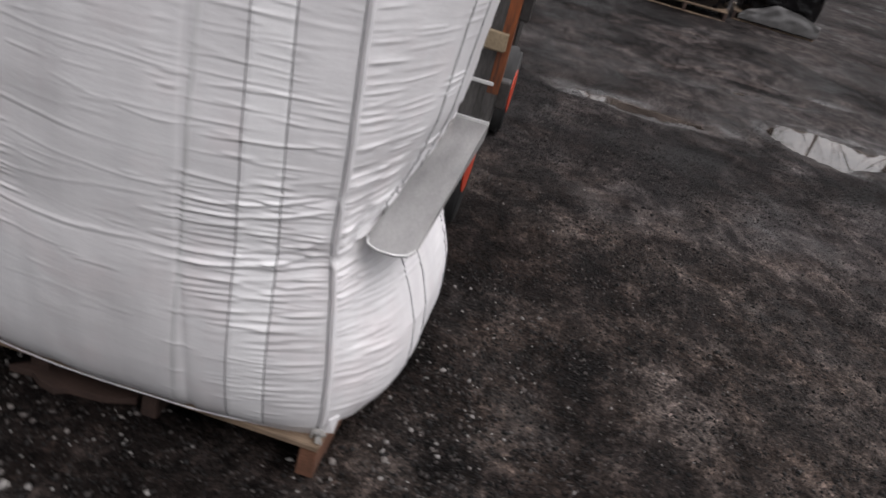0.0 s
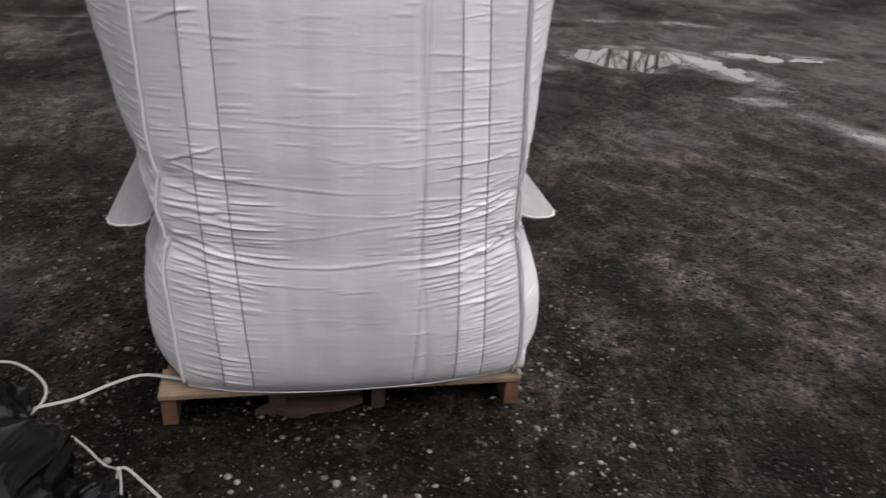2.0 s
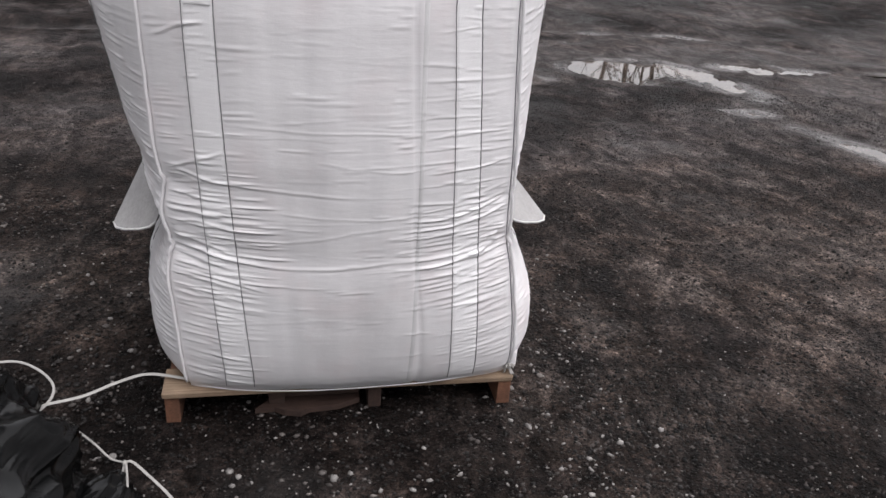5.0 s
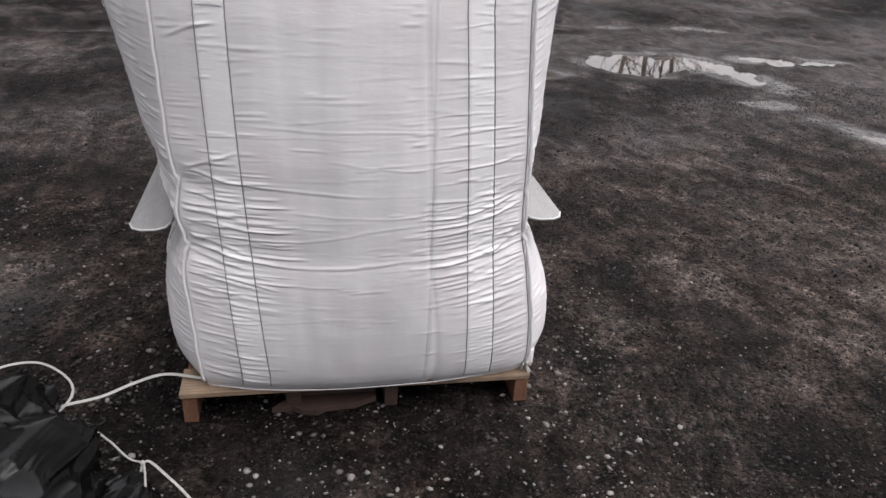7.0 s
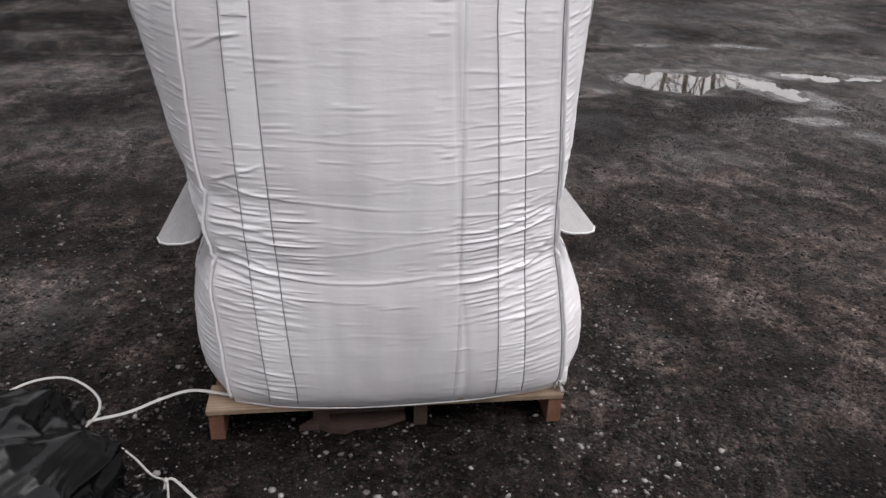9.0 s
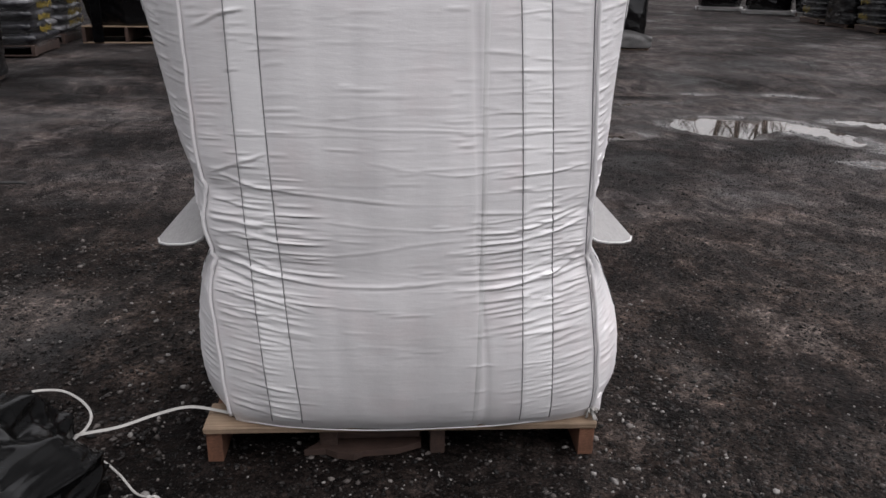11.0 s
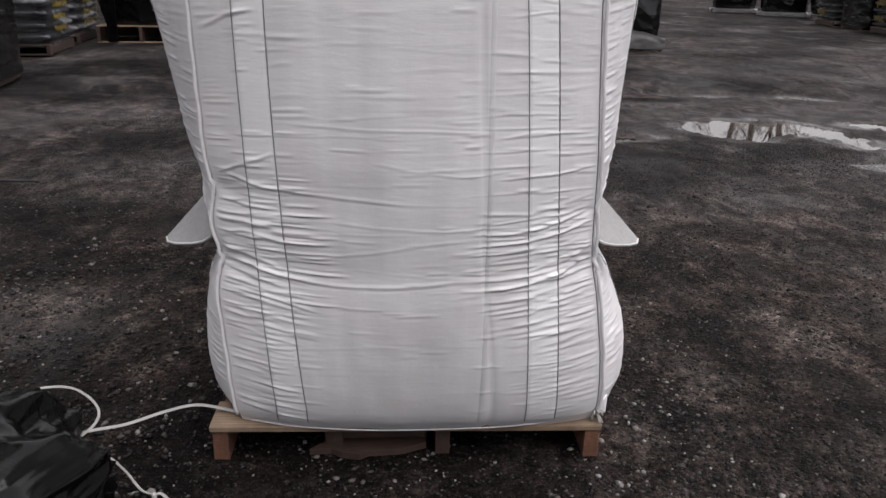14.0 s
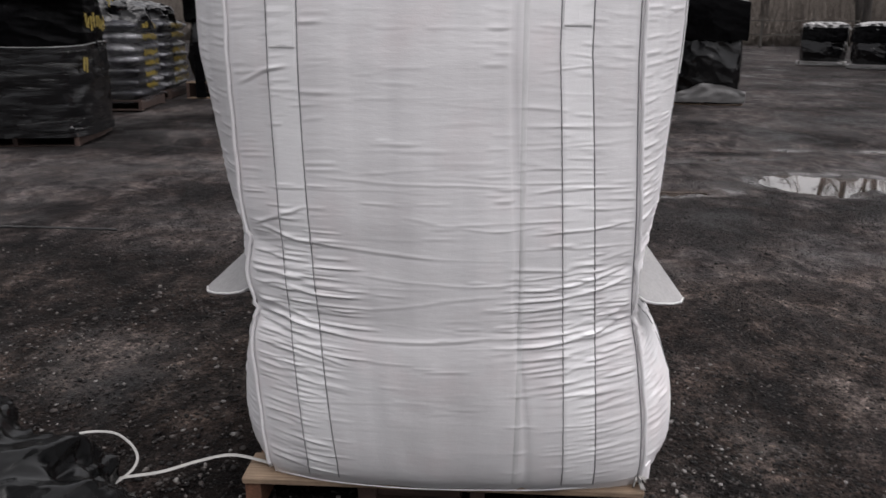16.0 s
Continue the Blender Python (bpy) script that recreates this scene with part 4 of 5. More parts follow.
def crumple(cx, cy, rx, ry, h, seed, floor, lean=(0.0, 0.0), n=170, m=80, crisp=1.0, planes=18):
    """A slack plastic sack: a bulging form cut by many flat facets that meet in sharp creases."""
    r = random.Random(seed)
    cuts = []
    for k in range(planes):
        a = 6.283 * (k + r.uniform(-0.45, 0.45)) / planes
        e = r.uniform(-0.15, 0.45)
        cuts.append((np.array((math.cos(a) * math.cos(e), math.sin(a) * math.cos(e), math.sin(e))), r.uniform(0.84, 0.98)))
    for k in range(12):
        a, e = r.uniform(0, 6.283), r.uniform(0.7, 1.5)
        cuts.append((np.array((math.cos(a) * math.cos(e), math.sin(a) * math.cos(e), math.sin(e))), r.uniform(0.84, 0.97)))
    th = np.linspace(0, 2 * math.pi, n, endpoint=False)
    ph = np.linspace(0.0, 0.5 * math.pi, m + 1)
    T, Q = np.meshgrid(th, ph)
    D = np.stack([np.cos(T) * np.cos(Q), np.sin(T) * np.cos(Q), np.sin(Q)], -1)
    R = np.full(T.shape, 1.12)
    for d, o in cuts:
        dot = D @ d
        R = np.minimum(R, np.where(dot > 0.2, o / np.maximum(dot, 0.2), 9.0))
    rng = np.random.RandomState(seed)
    flat = (D * np.array((1, 1, 0.55))).reshape(-1, 3)
    flat = flat + 0.10 * np.stack([fractal(flat[:, k] * 3, flat[:, (k + 1) % 3] * 3 + 5 * k, seed + k, 2) - 0.5 for k in range(3)], 1)
    side = 0.75 + 0.25 * np.cos(Q)
    knots = np.sort((np.arange(11) + rng.uniform(-0.42, 0.42, 11)) / 11 * 2 * math.pi)
    knots = np.concatenate([knots - 2 * math.pi, knots, knots + 2 * math.pi])
    lows = np.tile(rng.uniform(0.05, 0.20, 11), 3)
    turn = T + 0.5 * (fractal(np.cos(T) * 2 + 5, np.sin(T) * 2 + Q * 1.2, seed + 9, 3) - 0.5) + 0.25 * Q
    at = np.clip(np.searchsorted(knots, turn) - 1, 0, len(knots) - 2)
    way = (turn - knots[at]) / (knots[at + 1] - knots[at])
    R = R - crisp * 0.5 * lows[at] * (1 - np.abs(2 * way - 1)) * np.cos(Q) ** 0.4 * (0.35 + 0.65 * sstep(0.0, 0.5, Q))
    for count, deep, cap in ((34, 0.26, 0.5), (110, 0.14, 0.3), (420, 0.07, 0.2)):
        seeds = rng.normal(size=(count, 3))
        seeds /= np.linalg.norm(seeds, axis=1)[:, None]
        seeds[:, 2] = np.abs(seeds[:, 2])
        seeds *= np.array((1, 1, 0.55))
        far = np.linalg.norm(flat[:, None] - seeds[None], axis=2)
        far = np.partition(far, 1, axis=1)
        gap = np.minimum(far[:, 1] - far[:, 0], cap).reshape(T.shape)
        R = R + crisp * side * deep * (0.10 * (count < 100) + 0.03 - gap * 0.6)
    wide = 1.0 / np.maximum(np.cos(Q), 1e-4) ** 0.5
    x, y, z = cx + rx * R * D[..., 0] * wide, cy + ry * R * D[..., 1] * wide, floor + h * R * np.maximum(D[..., 2], 0) ** 0.75
    x, y = x + lean[0] * (z - floor), y + lean[1] * (z - floor)
    verts = np.stack([x, y, z], -1).reshape(-1, 3)
    i = np.arange((m + 1) * n).reshape(m + 1, n)
    j = np.roll(i, -1, 1)
    faces = np.stack([i[:-1].ravel(), j[:-1].ravel(), j[1:].ravel(), i[1:].ravel()], 1).tolist()
    faces.append(tuple(i[0][::-1].tolist()))
    return verts, faces


def build_black_sack():
    sack = tagged(new("black_sack"), "crumpled glossy black plastic sack tied with white tape on the gravel", "sack")
    v, f = slack_sack(-2.08, 0.78, 0.76, 0.76, 0.365, 3, -0.01, folds=12, deep=0.15)
    put("body", mesh_of("body", v, f, BLACKFILM), sack)
    v, f = slack_sack(-1.425, 0.905, 0.172, 0.225, 0.135, 8, -0.006, folds=7, deep=0.2, n=200, m=80)
    put("neck", mesh_of("neck", v, f, BLACKFILM), sack, "gathered slack neck of the sack")
    tape = glide([(-1.60, 1.22, 0.16), (-1.50, 1.225, 0.125), (-1.435, 1.175, 0.115), (-1.375, 1.10, 0.115), (-1.334, 1.062, 0.128)], 30)
    tube("tape", tape, 0.0032, ROPE, sack, "thin white tie", sides=8, flat=0.5)
    tail = glide([(-1.334, 1.062, 0.128), (-1.315, 1.06, 0.130), (-1.28, 1.045, 0.10), (-1.235, 1.02, 0.06), (-1.205, 0.99, 0.03), (-1.195, 0.93, 0.015), (-1.19, 0.86, 0.01)], 40)
    tube("tape", tail, 0.0045, ROPE, sack, "flat white tail of the tie", sides=8, flat=0.4)
    drop = glide([(-1.334, 1.062, 0.128), (-1.338, 1.04, 0.10), (-1.336, 0.98, 0.075), (-1.330, 0.88, 0.05)], 24)
    tube("tape", drop, 0.0034, ROPE, sack, "thin white tie", sides=8, flat=0.5)
    drop = glide([(-1.330, 1.060, 0.128), (-1.325, 1.03, 0.10), (-1.318, 0.97, 0.075), (-1.312, 0.88, 0.05)], 24)
    tube("tape", drop, 0.003, ROPE, sack, "thin white tie", sides=8, flat=0.5)
    bm = bmesh.new()
    bmesh.ops.create_icosphere(bm, subdivisions=2, radius=0.0065)
    bmesh.ops.translate(bm, vec=(-1.333, 1.060, 0.128), verts=bm.verts)
    part("knot", jitter(bm, 0.002, 3), ROPE, sack, "tight white knot", True)
    return sack


build_black_sack()


def build_strap():
    strap = tagged(new("packing_strap"), "loose white plastic packing strap looping from the pallet over gravel", "strap")
    a = glide([(-1.19, 1.43, 0.104), (-1.262, 1.452, 0.112), (-1.339, 1.453, 0.124), (-1.41, 1.417, 0.125), (-1.489, 1.363, 0.122), (-1.575, 1.345, 0.114), (-1.61, 1.33, 0.11)], 50)
    tube("band", a, 0.0048, STRAP, strap, sides=8, flat=0.16, up=(0.1, -0.5, 1))
    b = glide([(-1.90, 1.47, 0.10), (-1.80, 1.53, 0.125), (-1.714, 1.556, 0.122), (-1.642, 1.513, 0.12), (-1.585, 1.44, 0.118), (-1.572, 1.37, 0.116), (-1.60, 1.30, 0.11), (-1.63, 1.26, 0.10)], 60)
    tube("band", b, 0.0038, STRAP, strap, sides=8, flat=0.16, up=(0.3, -0.6, 0.7))
    return strap


build_strap()

# ---- forklift behind the bag ----
FORK_Z = 0.566


def build_forklift():
    truck = tagged(new("forklift"), "forklift with worn steel forks nipping the sides of the bulk bag", "forklift")
    for side, x in ((-1, -1.392), (1, -0.300)):
        xs = (x, x + 0.108)
        pts = []
        w = 0.108
        # blade with a rounded, tapered tip
        tip, heel = 1.47, 2.51
        outline = [(0.0, heel), (w, heel), (w, tip + 0.05), (w - 0.012, tip + 0.015), (w - 0.035, tip), (0.035, tip), (0.012, tip + 0.015), (0.0, tip + 0.05)]
        n = len(outline)
        v = [(x + a, b, FORK_Z) for a, b in outline]
        v += [(x + a, b, FORK_Z - 0.044 * min(1, (b - tip) / 0.9) - 0.005) for a, b in outline]
        f = [tuple(range(n))[::-1], tuple(range(n, 2 * n))] + [(i, (i + 1) % n, (i + 1) % n + n, i + n) for i in range(n)]
        me = mesh_of("fork_blade", v, [q[::-1] for q in f], STEEL, False)
        fork = put("fork", me, truck, "grey worn steel fork")
        edge = [(x + a, b, FORK_Z - 0.001) for a, b in outline[2:]]
        tube("tip_edge", edge, 0.0026, EDGEWHITE, fork, "bright worn tip", sides=6)
        part("shank", box(x, x + w, heel, heel + 0.045, FORK_Z - 0.045, 1.02, 0.004), SHANK, fork, "scuffed grey upright of the fork")
        part("rust_patch", box(x + w - 0.034, x + w + 0.002, heel - 0.002, heel + 0.030, FORK_Z + 0.10, 1.015, 0.002), RUST, fork, "rust and old orange paint")
        part("heel_edge", box(x - 0.001, x + w + 0.001, heel - 0.006, heel + 0.008, FORK_Z - 0.002, FORK_Z + 0.010, 0.002), EDGEWHITE, fork, "bright bare metal at the heel")
        part("top_edge", box(x - 0.002, x + w + 0.002, heel - 0.004, heel + 0.047, 1.020, 1.030, 0.002), EDGEWHITE, fork, "bright bare metal end")
    for z in (0.62, 0.90):
        part("carriage_bar", box(-1.42, -0.16, 2.52, 2.58, z, z + 0.09, 0.006), DARKSTEEL, truck, "dark steel carriage bar")
        part("bar_edge", box(-1.42, -0.21, 2.505, 2.519, z + 0.07, z + 0.082, 0.002), EDGEWHITE, truck, "bright worn edge")
    part("hose_bracket", jitter(box(-0.30, -0.20, 2.49, 2.54, 0.80, 0.86, 0.008), 0.004, 8), TAN, truck, "grimy tan bracket")
    for x in (-1.12, -0.50):
        part("mast_rail", box(x, x + 0.07, 2.60, 2.74, 0.06, 2.05, 0.008), DARKSTEEL, truck, "greasy mast channel")
        part("lift_chain", box(x + 0.10, x + 0.12, 2.62, 2.65, 0.3, 1.9, 0.003), DARKSTEEL, truck)
    part("cross_member", box(-1.12, -0.43, 2.64, 2.70, 1.95, 2.05, 0.006), DARKSTEEL, truck)
    def slab(prof, x0, x1, bevel=0.03):
        bm = bmesh.new()
        rings = [[bm.verts.new((x, y, z)) for y, z in prof] for x in (x0, x1)]
        n = len(prof)
        bm.faces.new(rings[0])
        bm.faces.new(rings[1][::-1])
        for k in range(n):
            bm.faces.new((rings[0][k], rings[1][k], rings[1][(k + 1) % n], rings[0][(k + 1) % n])[::-1])
        bmesh.ops.recalc_face_normals(bm, faces=bm.faces)
        bmesh.ops.bevel(bm, geom=bm.edges[:], offset=bevel, segments=2, affect='EDGES')
        return bm
    part("chassis", slab(((2.80, 0.24), (4.55, 0.24), (4.55, 0.55), (3.50, 0.52), (3.30, 0.40), (2.80, 0.42)), -1.14, -0.43), DARKSTEEL, truck, "dark steel chassis with step")
    part("hood", slab(((3.60, 0.50), (4.56, 0.50), (4.56, 0.98), (3.70, 0.96), (3.60, 0.86)), -1.12, -0.45, 0.05), REDPAINT, truck, "red painted engine hood")
    part("dashboard", slab(((2.86, 0.42), (3.12, 0.42), (3.08, 1.02), (2.94, 1.10), (2.86, 1.04)), -1.10, -0.47), REDPAINT, truck, "red painted dash panel")
    part("seat", slab(((3.72, 0.97), (4.22, 0.97), (4.34, 1.42), (4.24, 1.44), (4.12, 1.09), (3.74, 1.08)), -1.02, -0.55, 0.03), RUBBER, truck, "black padded seat")
    part("counterweight", slab(((4.50, 0.22), (4.84, 0.26), (4.96, 0.50), (4.92, 0.94), (4.50, 1.02)), -1.24, -0.33, 0.07), DARKSTEEL, truck, "dark rounded counterweight")
    for x in (-1.25, -0.44):
        part("fender", slab(((2.72, 0.56), (3.26, 0.44), (3.26, 0.50), (3.10, 0.64), (2.80, 0.66)), x, x + 0.12, 0.015), REDPAINT, truck, "red wheel fender")
        for y0, y1 in ((2.92, 3.06), (4.48, 4.36)):
            tube("guard_post", [(x + 0.06, y0, 0.95), (x + 0.06, (y0 + y1) / 2, 1.5), (x + 0.06, y1, 2.08)], 0.028, DARKSTEEL, truck, "dark post of the overhead guard", sides=10)
        part("guard_rail", box(x + 0.03, x + 0.09, 3.02, 4.40, 2.05, 2.11, 0.01), DARKSTEEL, truck)
    for k in range(7):
        part("guard_bar", box(-1.18, -0.36, 3.06 + 0.215 * k, 3.09 + 0.215 * k, 2.055, 2.085, 0.005), DARKSTEEL, truck)
    for x in (-1.30, -0.42):
        for y, r in ((2.98, 0.28), (4.3, 0.23)):
            bm = bmesh.new()
            bmesh.ops.create_cone(bm, cap_ends=True, segments=28, radius1=r, radius2=r, depth=0.16)
            bmesh.ops.bevel(bm, geom=[e for e in bm.edges if e.calc_length() < 0.1], offset=0.02, segments=2, affect='EDGES')
            bmesh.ops.transform(bm, matrix=pose(x + 0.08, y, r, 0, 90, 0), verts=bm.verts)
            wheel = part("wheel", bm, RUBBER, truck, "black rubber tyre", True)
            bm = bmesh.new()
            bmesh.ops.create_cone(bm, cap_ends=True, segments=20, radius1=r * 0.55, radius2=r * 0.5, depth=0.17)
            bmesh.ops.transform(bm, matrix=pose(x + 0.08, y, r, 0, 90, 0), verts=bm.verts)
            part("rim", bm, REDPAINT, wheel, "red steel rim")
    return truck


build_forklift()

# ---- stacked goods round the yard ----


def pillow(w, d, h, seed, n=14, m=8):
    """A filled sack: a box with rounded, sagging sides."""
    bm = bmesh.new()
    bmesh.ops.create_cube(bm, size=1.0)
    bmesh.ops.subdivide_edges(bm, edges=bm.edges[:], cuts=5, use_grid_fill=True)
    for v in bm.verts:
        x, y, z = v.co * 2
        k = 1 - 0.10 * (x * x) ** 2 - 0.10 * (y * y) ** 2
        x2 = x * (1 - 0.16 * z * z)
        y2 = y * (1 - 0.16 * z * z)
        z2 = z * (1 - 0.42 * max(abs(x), abs(y)) ** 5)
        q = noise.noise(Vector((x * 1.7 + seed, y * 1.7, z * 1.7))) * 0.05
        v.co = Vector((x2 * w / 2 * (1 + q), y2 * d / 2 * (1 + q), z2 * h / 2 * k * (1 + q)))
    return bm


def small_pallet(root, w, d, material, rise=0.09):
    p = new("pallet")
    p.parent = root
    # dark stringers put the shade inside the pallet into the wood colour
    for x in (-w / 2, -0.02, w / 2 - 0.04):
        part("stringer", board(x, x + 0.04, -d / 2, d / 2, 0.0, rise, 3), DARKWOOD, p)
    for k in range(6):
        y = -d / 2 + (d - 0.1) * k / 5
        part("deck_board", board(-w / 2, w / 2, y, y + 0.1, rise + 0.0005, rise + 0.017, 60 + k), material, p)
    for k in range(2):
        y = -d / 2 + (d - 0.1) * k
        part("bottom_board", board(-w / 2, w / 2, y, y + 0.1, -0.016, -0.001, 70 + k), material, p)
    return p


def film_shell(w, d, z0, z1, seed, waist=0.03, n=96, m=26, sag=0.0):
    verts, faces = [], []
    for i in range(m + 1):
        t = i / m
        for k in range(n):
            a = 2 * math.pi * k / n
            c, s = math.cos(a), math.sin(a)
            rr = (abs(c) ** 5 + abs(s) ** 5) ** (-1 / 5)
            q = 1 + 0.02 * noise.noise(Vector((c * 4 + seed, s * 4, t * 7))) + 0.012 * noise.noise(Vector((c * 9, s * 9 + seed, t * 14)))
            dip = sag * math.sin(a * 2 + seed) * t
            verts.append((w / 2 * rr * c * q, d / 2 * rr * s * q, z0 + (z1 - z0) * t + dip))
    for i in range(m):
        for k in range(n):
            a, b = i * n + k, i * n + (k + 1) % n
            faces.append((a, b, b + n, a + n))
    return verts, faces


def print_bars(root, face_y, x0, x1, z0, z1, seed, side='front', rows=3):
    """Unreadable yellow print as short bars, a little proud of the sacks."""
    r = random.Random(seed)
    bm = bmesh.new()
    for k in range(rows):
        z = z0 + (z1 - z0) * (k + 0.5) / rows
        h = (z1 - z0) / rows * 0.62
        x = x0
        while x < x1 - 0.03:
            w = r.uniform(0.025, 0.06)
            hh = h * r.uniform(0.6, 1.0)
            shift = r.uniform(-0.2, 0.2) * h
            b = bmesh.ops.create_cube(bm, size=1.0)
            vs = b["verts"]
            bmesh.ops.scale(bm, vec=(w * 0.55, 0.006, hh), verts=vs)
            bmesh.ops.rotate(bm, matrix=Matrix.Rotation(r.uniform(-0.3, 0.3), 3, 'Y'), verts=vs)
            bmesh.ops.translate(bm, vec=(x + w / 2, face_y, z + shift), verts=vs)
            if r.random() < 0.6:
                b = bmesh.ops.create_cube(bm, size=1.0)
                vs = b["verts"]
                bmesh.ops.scale(bm, vec=(w * 0.9, 0.005, hh * 0.22), verts=vs)
                bmesh.ops.translate(bm, vec=(x + w / 2, face_y, z + shift + hh * r.choice((-0.4, 0, 0.4))), verts=vs)
            x += w + r.uniform(0.012, 0.03)
    if side == 'left':
        bmesh.ops.transform(bm, matrix=Matrix.Rotation(radians(-90), 4, 'Z'), verts=bm.verts)
    if side == 'right':
        bmesh.ops.transform(bm, matrix=Matrix.Rotation(radians(90), 4, 'Z'), verts=bm.verts)
    part("print", bm, YELLOW, root, "unreadable yellow print")["kind"] = "stuff"


def sack_stack(m, label, layers=8, w=1.1, d=1.0, material=SACK, film=True, wood=None, prints=True, seed=0, top=None, pallet=True, base=0.107, sheet=False, wrap=None, left_print=False):
    root = tagged(new("sack_stack"), label, "pallet load", "pallet loads in the yard")
    root.matrix_basis = m
    if pallet:
        small_pallet(root, w, d, wood or PINE)
    r = random.Random(seed)
    h = 0.135
    tight = 0.90 if wrap else 0.95
    shared = [pillow(tight * w / 2 * 1.02, tight * d / 2.5, h * 1.12, seed + 3.1), pillow(d / 2.5, w / 2 * 1.02, h * 1.12, seed + 7.7)]
    data = []
    for bm in shared:
        me = bpy.data.meshes.new("sack")
        bm.to_mesh(me)
        bm.free()
        me.materials.append(material)
        me.polygons.foreach_set("use_smooth", [True] * len(me.polygons))
        data.append(me)
    z = base + h / 2
    for k in range(layers):
        for ix in (-1, 1):
            for iy in (-1, 0, 1):
                put("sack", data[0], root, m=pose(ix * w * 0.25 + r.uniform(-0.025, 0.025), iy * d * 0.325 + r.uniform(-0.02, 0.02), z, r.uniform(-2.5, 2.5), r.uniform(-2.5, 2.5), r.uniform(-4, 4)))
        z += h * 0.97
    topz = z - h / 2
    if film:
        v, f = film_shell(w * (1.15 if wrap else 1.06), d * (1.15 if wrap else 1.06), base - 0.03, topz + 0.01, seed, sag=0.02 if wrap else 0.0)
        wrapper = put("stretch_film", mesh_of("stretch_film", v, f, wrap or CLEARFILM), root, "glossy stretch film with folds")
        if wrap:
            rim = np.array(v[-96:] + v[-96:-95]) * np.array((1.004, 1.004, 1.0))
            tube("film_edge", rim, 0.006, WHITEFILM, wrapper, "pale rolled edge of the film", sides=5)
    if prints:
        r2 = random.Random(seed + 50)
        for zc in (0.22, 0.52, 0.84):
            zc = base + (topz - base) * (zc + r2.uniform(-0.04, 0.04))
            print_bars(root, -w / 2 * 1.07, -d * 0.34, d * r2.uniform(0.1, 0.36), zc - 0.13, zc + 0.12, seed + 2 + int(zc * 10), 'right', rows=2)
            if left_print:
                print_bars(root, -w / 2 * 1.07, -d * 0.3, d * 0.1, zc - 0.11, zc + 0.10, seed + 3 + int(zc * 10), 'left', rows=1)
    if sheet:
        v, f = crumple(0, 0, w * 0.54, d * 0.54, 0.40, seed + 15, topz - 0.10, crisp=1.7, n=150, m=60)
        put("top_sheet", mesh_of("top_sheet", v, f, GLOSSBLACK, crisp=14), root, "crumpled black plastic top sheet")
    return root


def tight_wrap(w, d, h, z0, seed, tilt=0.11, per_side=9, n=200, m=70, slack=0.02, lid=True):
    """Plastic drawn tight over a load: a block cut by many slightly tilted planes, so that it creases crisply."""
    r = random.Random(seed)
    planes = []
    for k in range(4):
        a = k * math.pi / 2
        half = (w if k % 2 == 0 else d) / 2
        for q in range(per_side):
            t, e = a + r.gauss(0, tilt), r.gauss(0.0, tilt * 0.8)
            planes.append((np.array((math.cos(t) * math.cos(e), math.sin(t) * math.cos(e), math.sin(e))), half * r.uniform(0.96, 1.05)))
        t = a + math.pi / 4 + r.gauss(0, 0.1)
        planes.append((np.array((math.cos(t), math.sin(t), r.gauss(0, 0.08))), math.hypot(w, d) / 2 * r.uniform(0.92, 0.97)))
    for q in range(9 if lid else 0):
        t, e = r.uniform(0, 6.28), r.uniform(1.40, 1.56)
        planes.append((np.array((math.cos(t) * math.cos(e), math.sin(t) * math.cos(e), math.sin(e))), h / 2 * r.uniform(0.98, 1.06)))
    for k in range(4 if lid else 0):
        a = k * math.pi / 2
        half = (w if k % 2 == 0 else d) / 2
        planes.append((np.array((math.cos(a) * 0.7, math.sin(a) * 0.7, 0.71)), (half + h / 2) * 0.71 * r.uniform(0.93, 0.97)))
    th = np.linspace(0, 2 * math.pi, n, endpoint=False)
    c, s = np.cos(th), np.sin(th)
    rr = (np.abs(c) ** 8 + np.abs(s) ** 8) ** (-1 / 8)
    rows = []
    levels = list(np.linspace(-1, 1, m)) + [1.0] * 8
    pulls = [1.0] * m + list(np.linspace(0.9, 0.02, 8))
    for lv, pull in zip(levels, pulls):
        D = np.stack([w / 2 * rr * c * pull, d / 2 * rr * s * pull, np.full(n, lv * h / 2)], 1)
        R = np.full(n, 1.1)
        for nn, o in planes:
            dot = D @ nn
            R = np.minimum(R, np.where(dot > 1e-3, o / np.maximum(dot, 1e-3), 9.0))
        P = D * R[:, None]
        if not lid:
            P[:, 2] = D[:, 2]
        fine = slack * np.abs(fractal(th * 1.6 + 1.3 * lv, np.full(n, lv * 1.1) - th * 0.8, seed, 3) - 0.5) * 2
        P[:, 0] -= fine * c * 1.5
        P[:, 1] -= fine * s * 1.5
        P[:, 2] += z0 + h / 2
        rows.append(P)
    verts = np.concatenate(rows)
    k = len(rows)
    i = np.arange(k * n).reshape(k, n)
    j = np.roll(i, -1, 1)
    faces = np.stack([i[:-1].ravel(), j[:-1].ravel(), j[1:].ravel(), i[1:].ravel()], 1).tolist()
    faces.append(tuple(i[-1].tolist()))
    return verts, faces


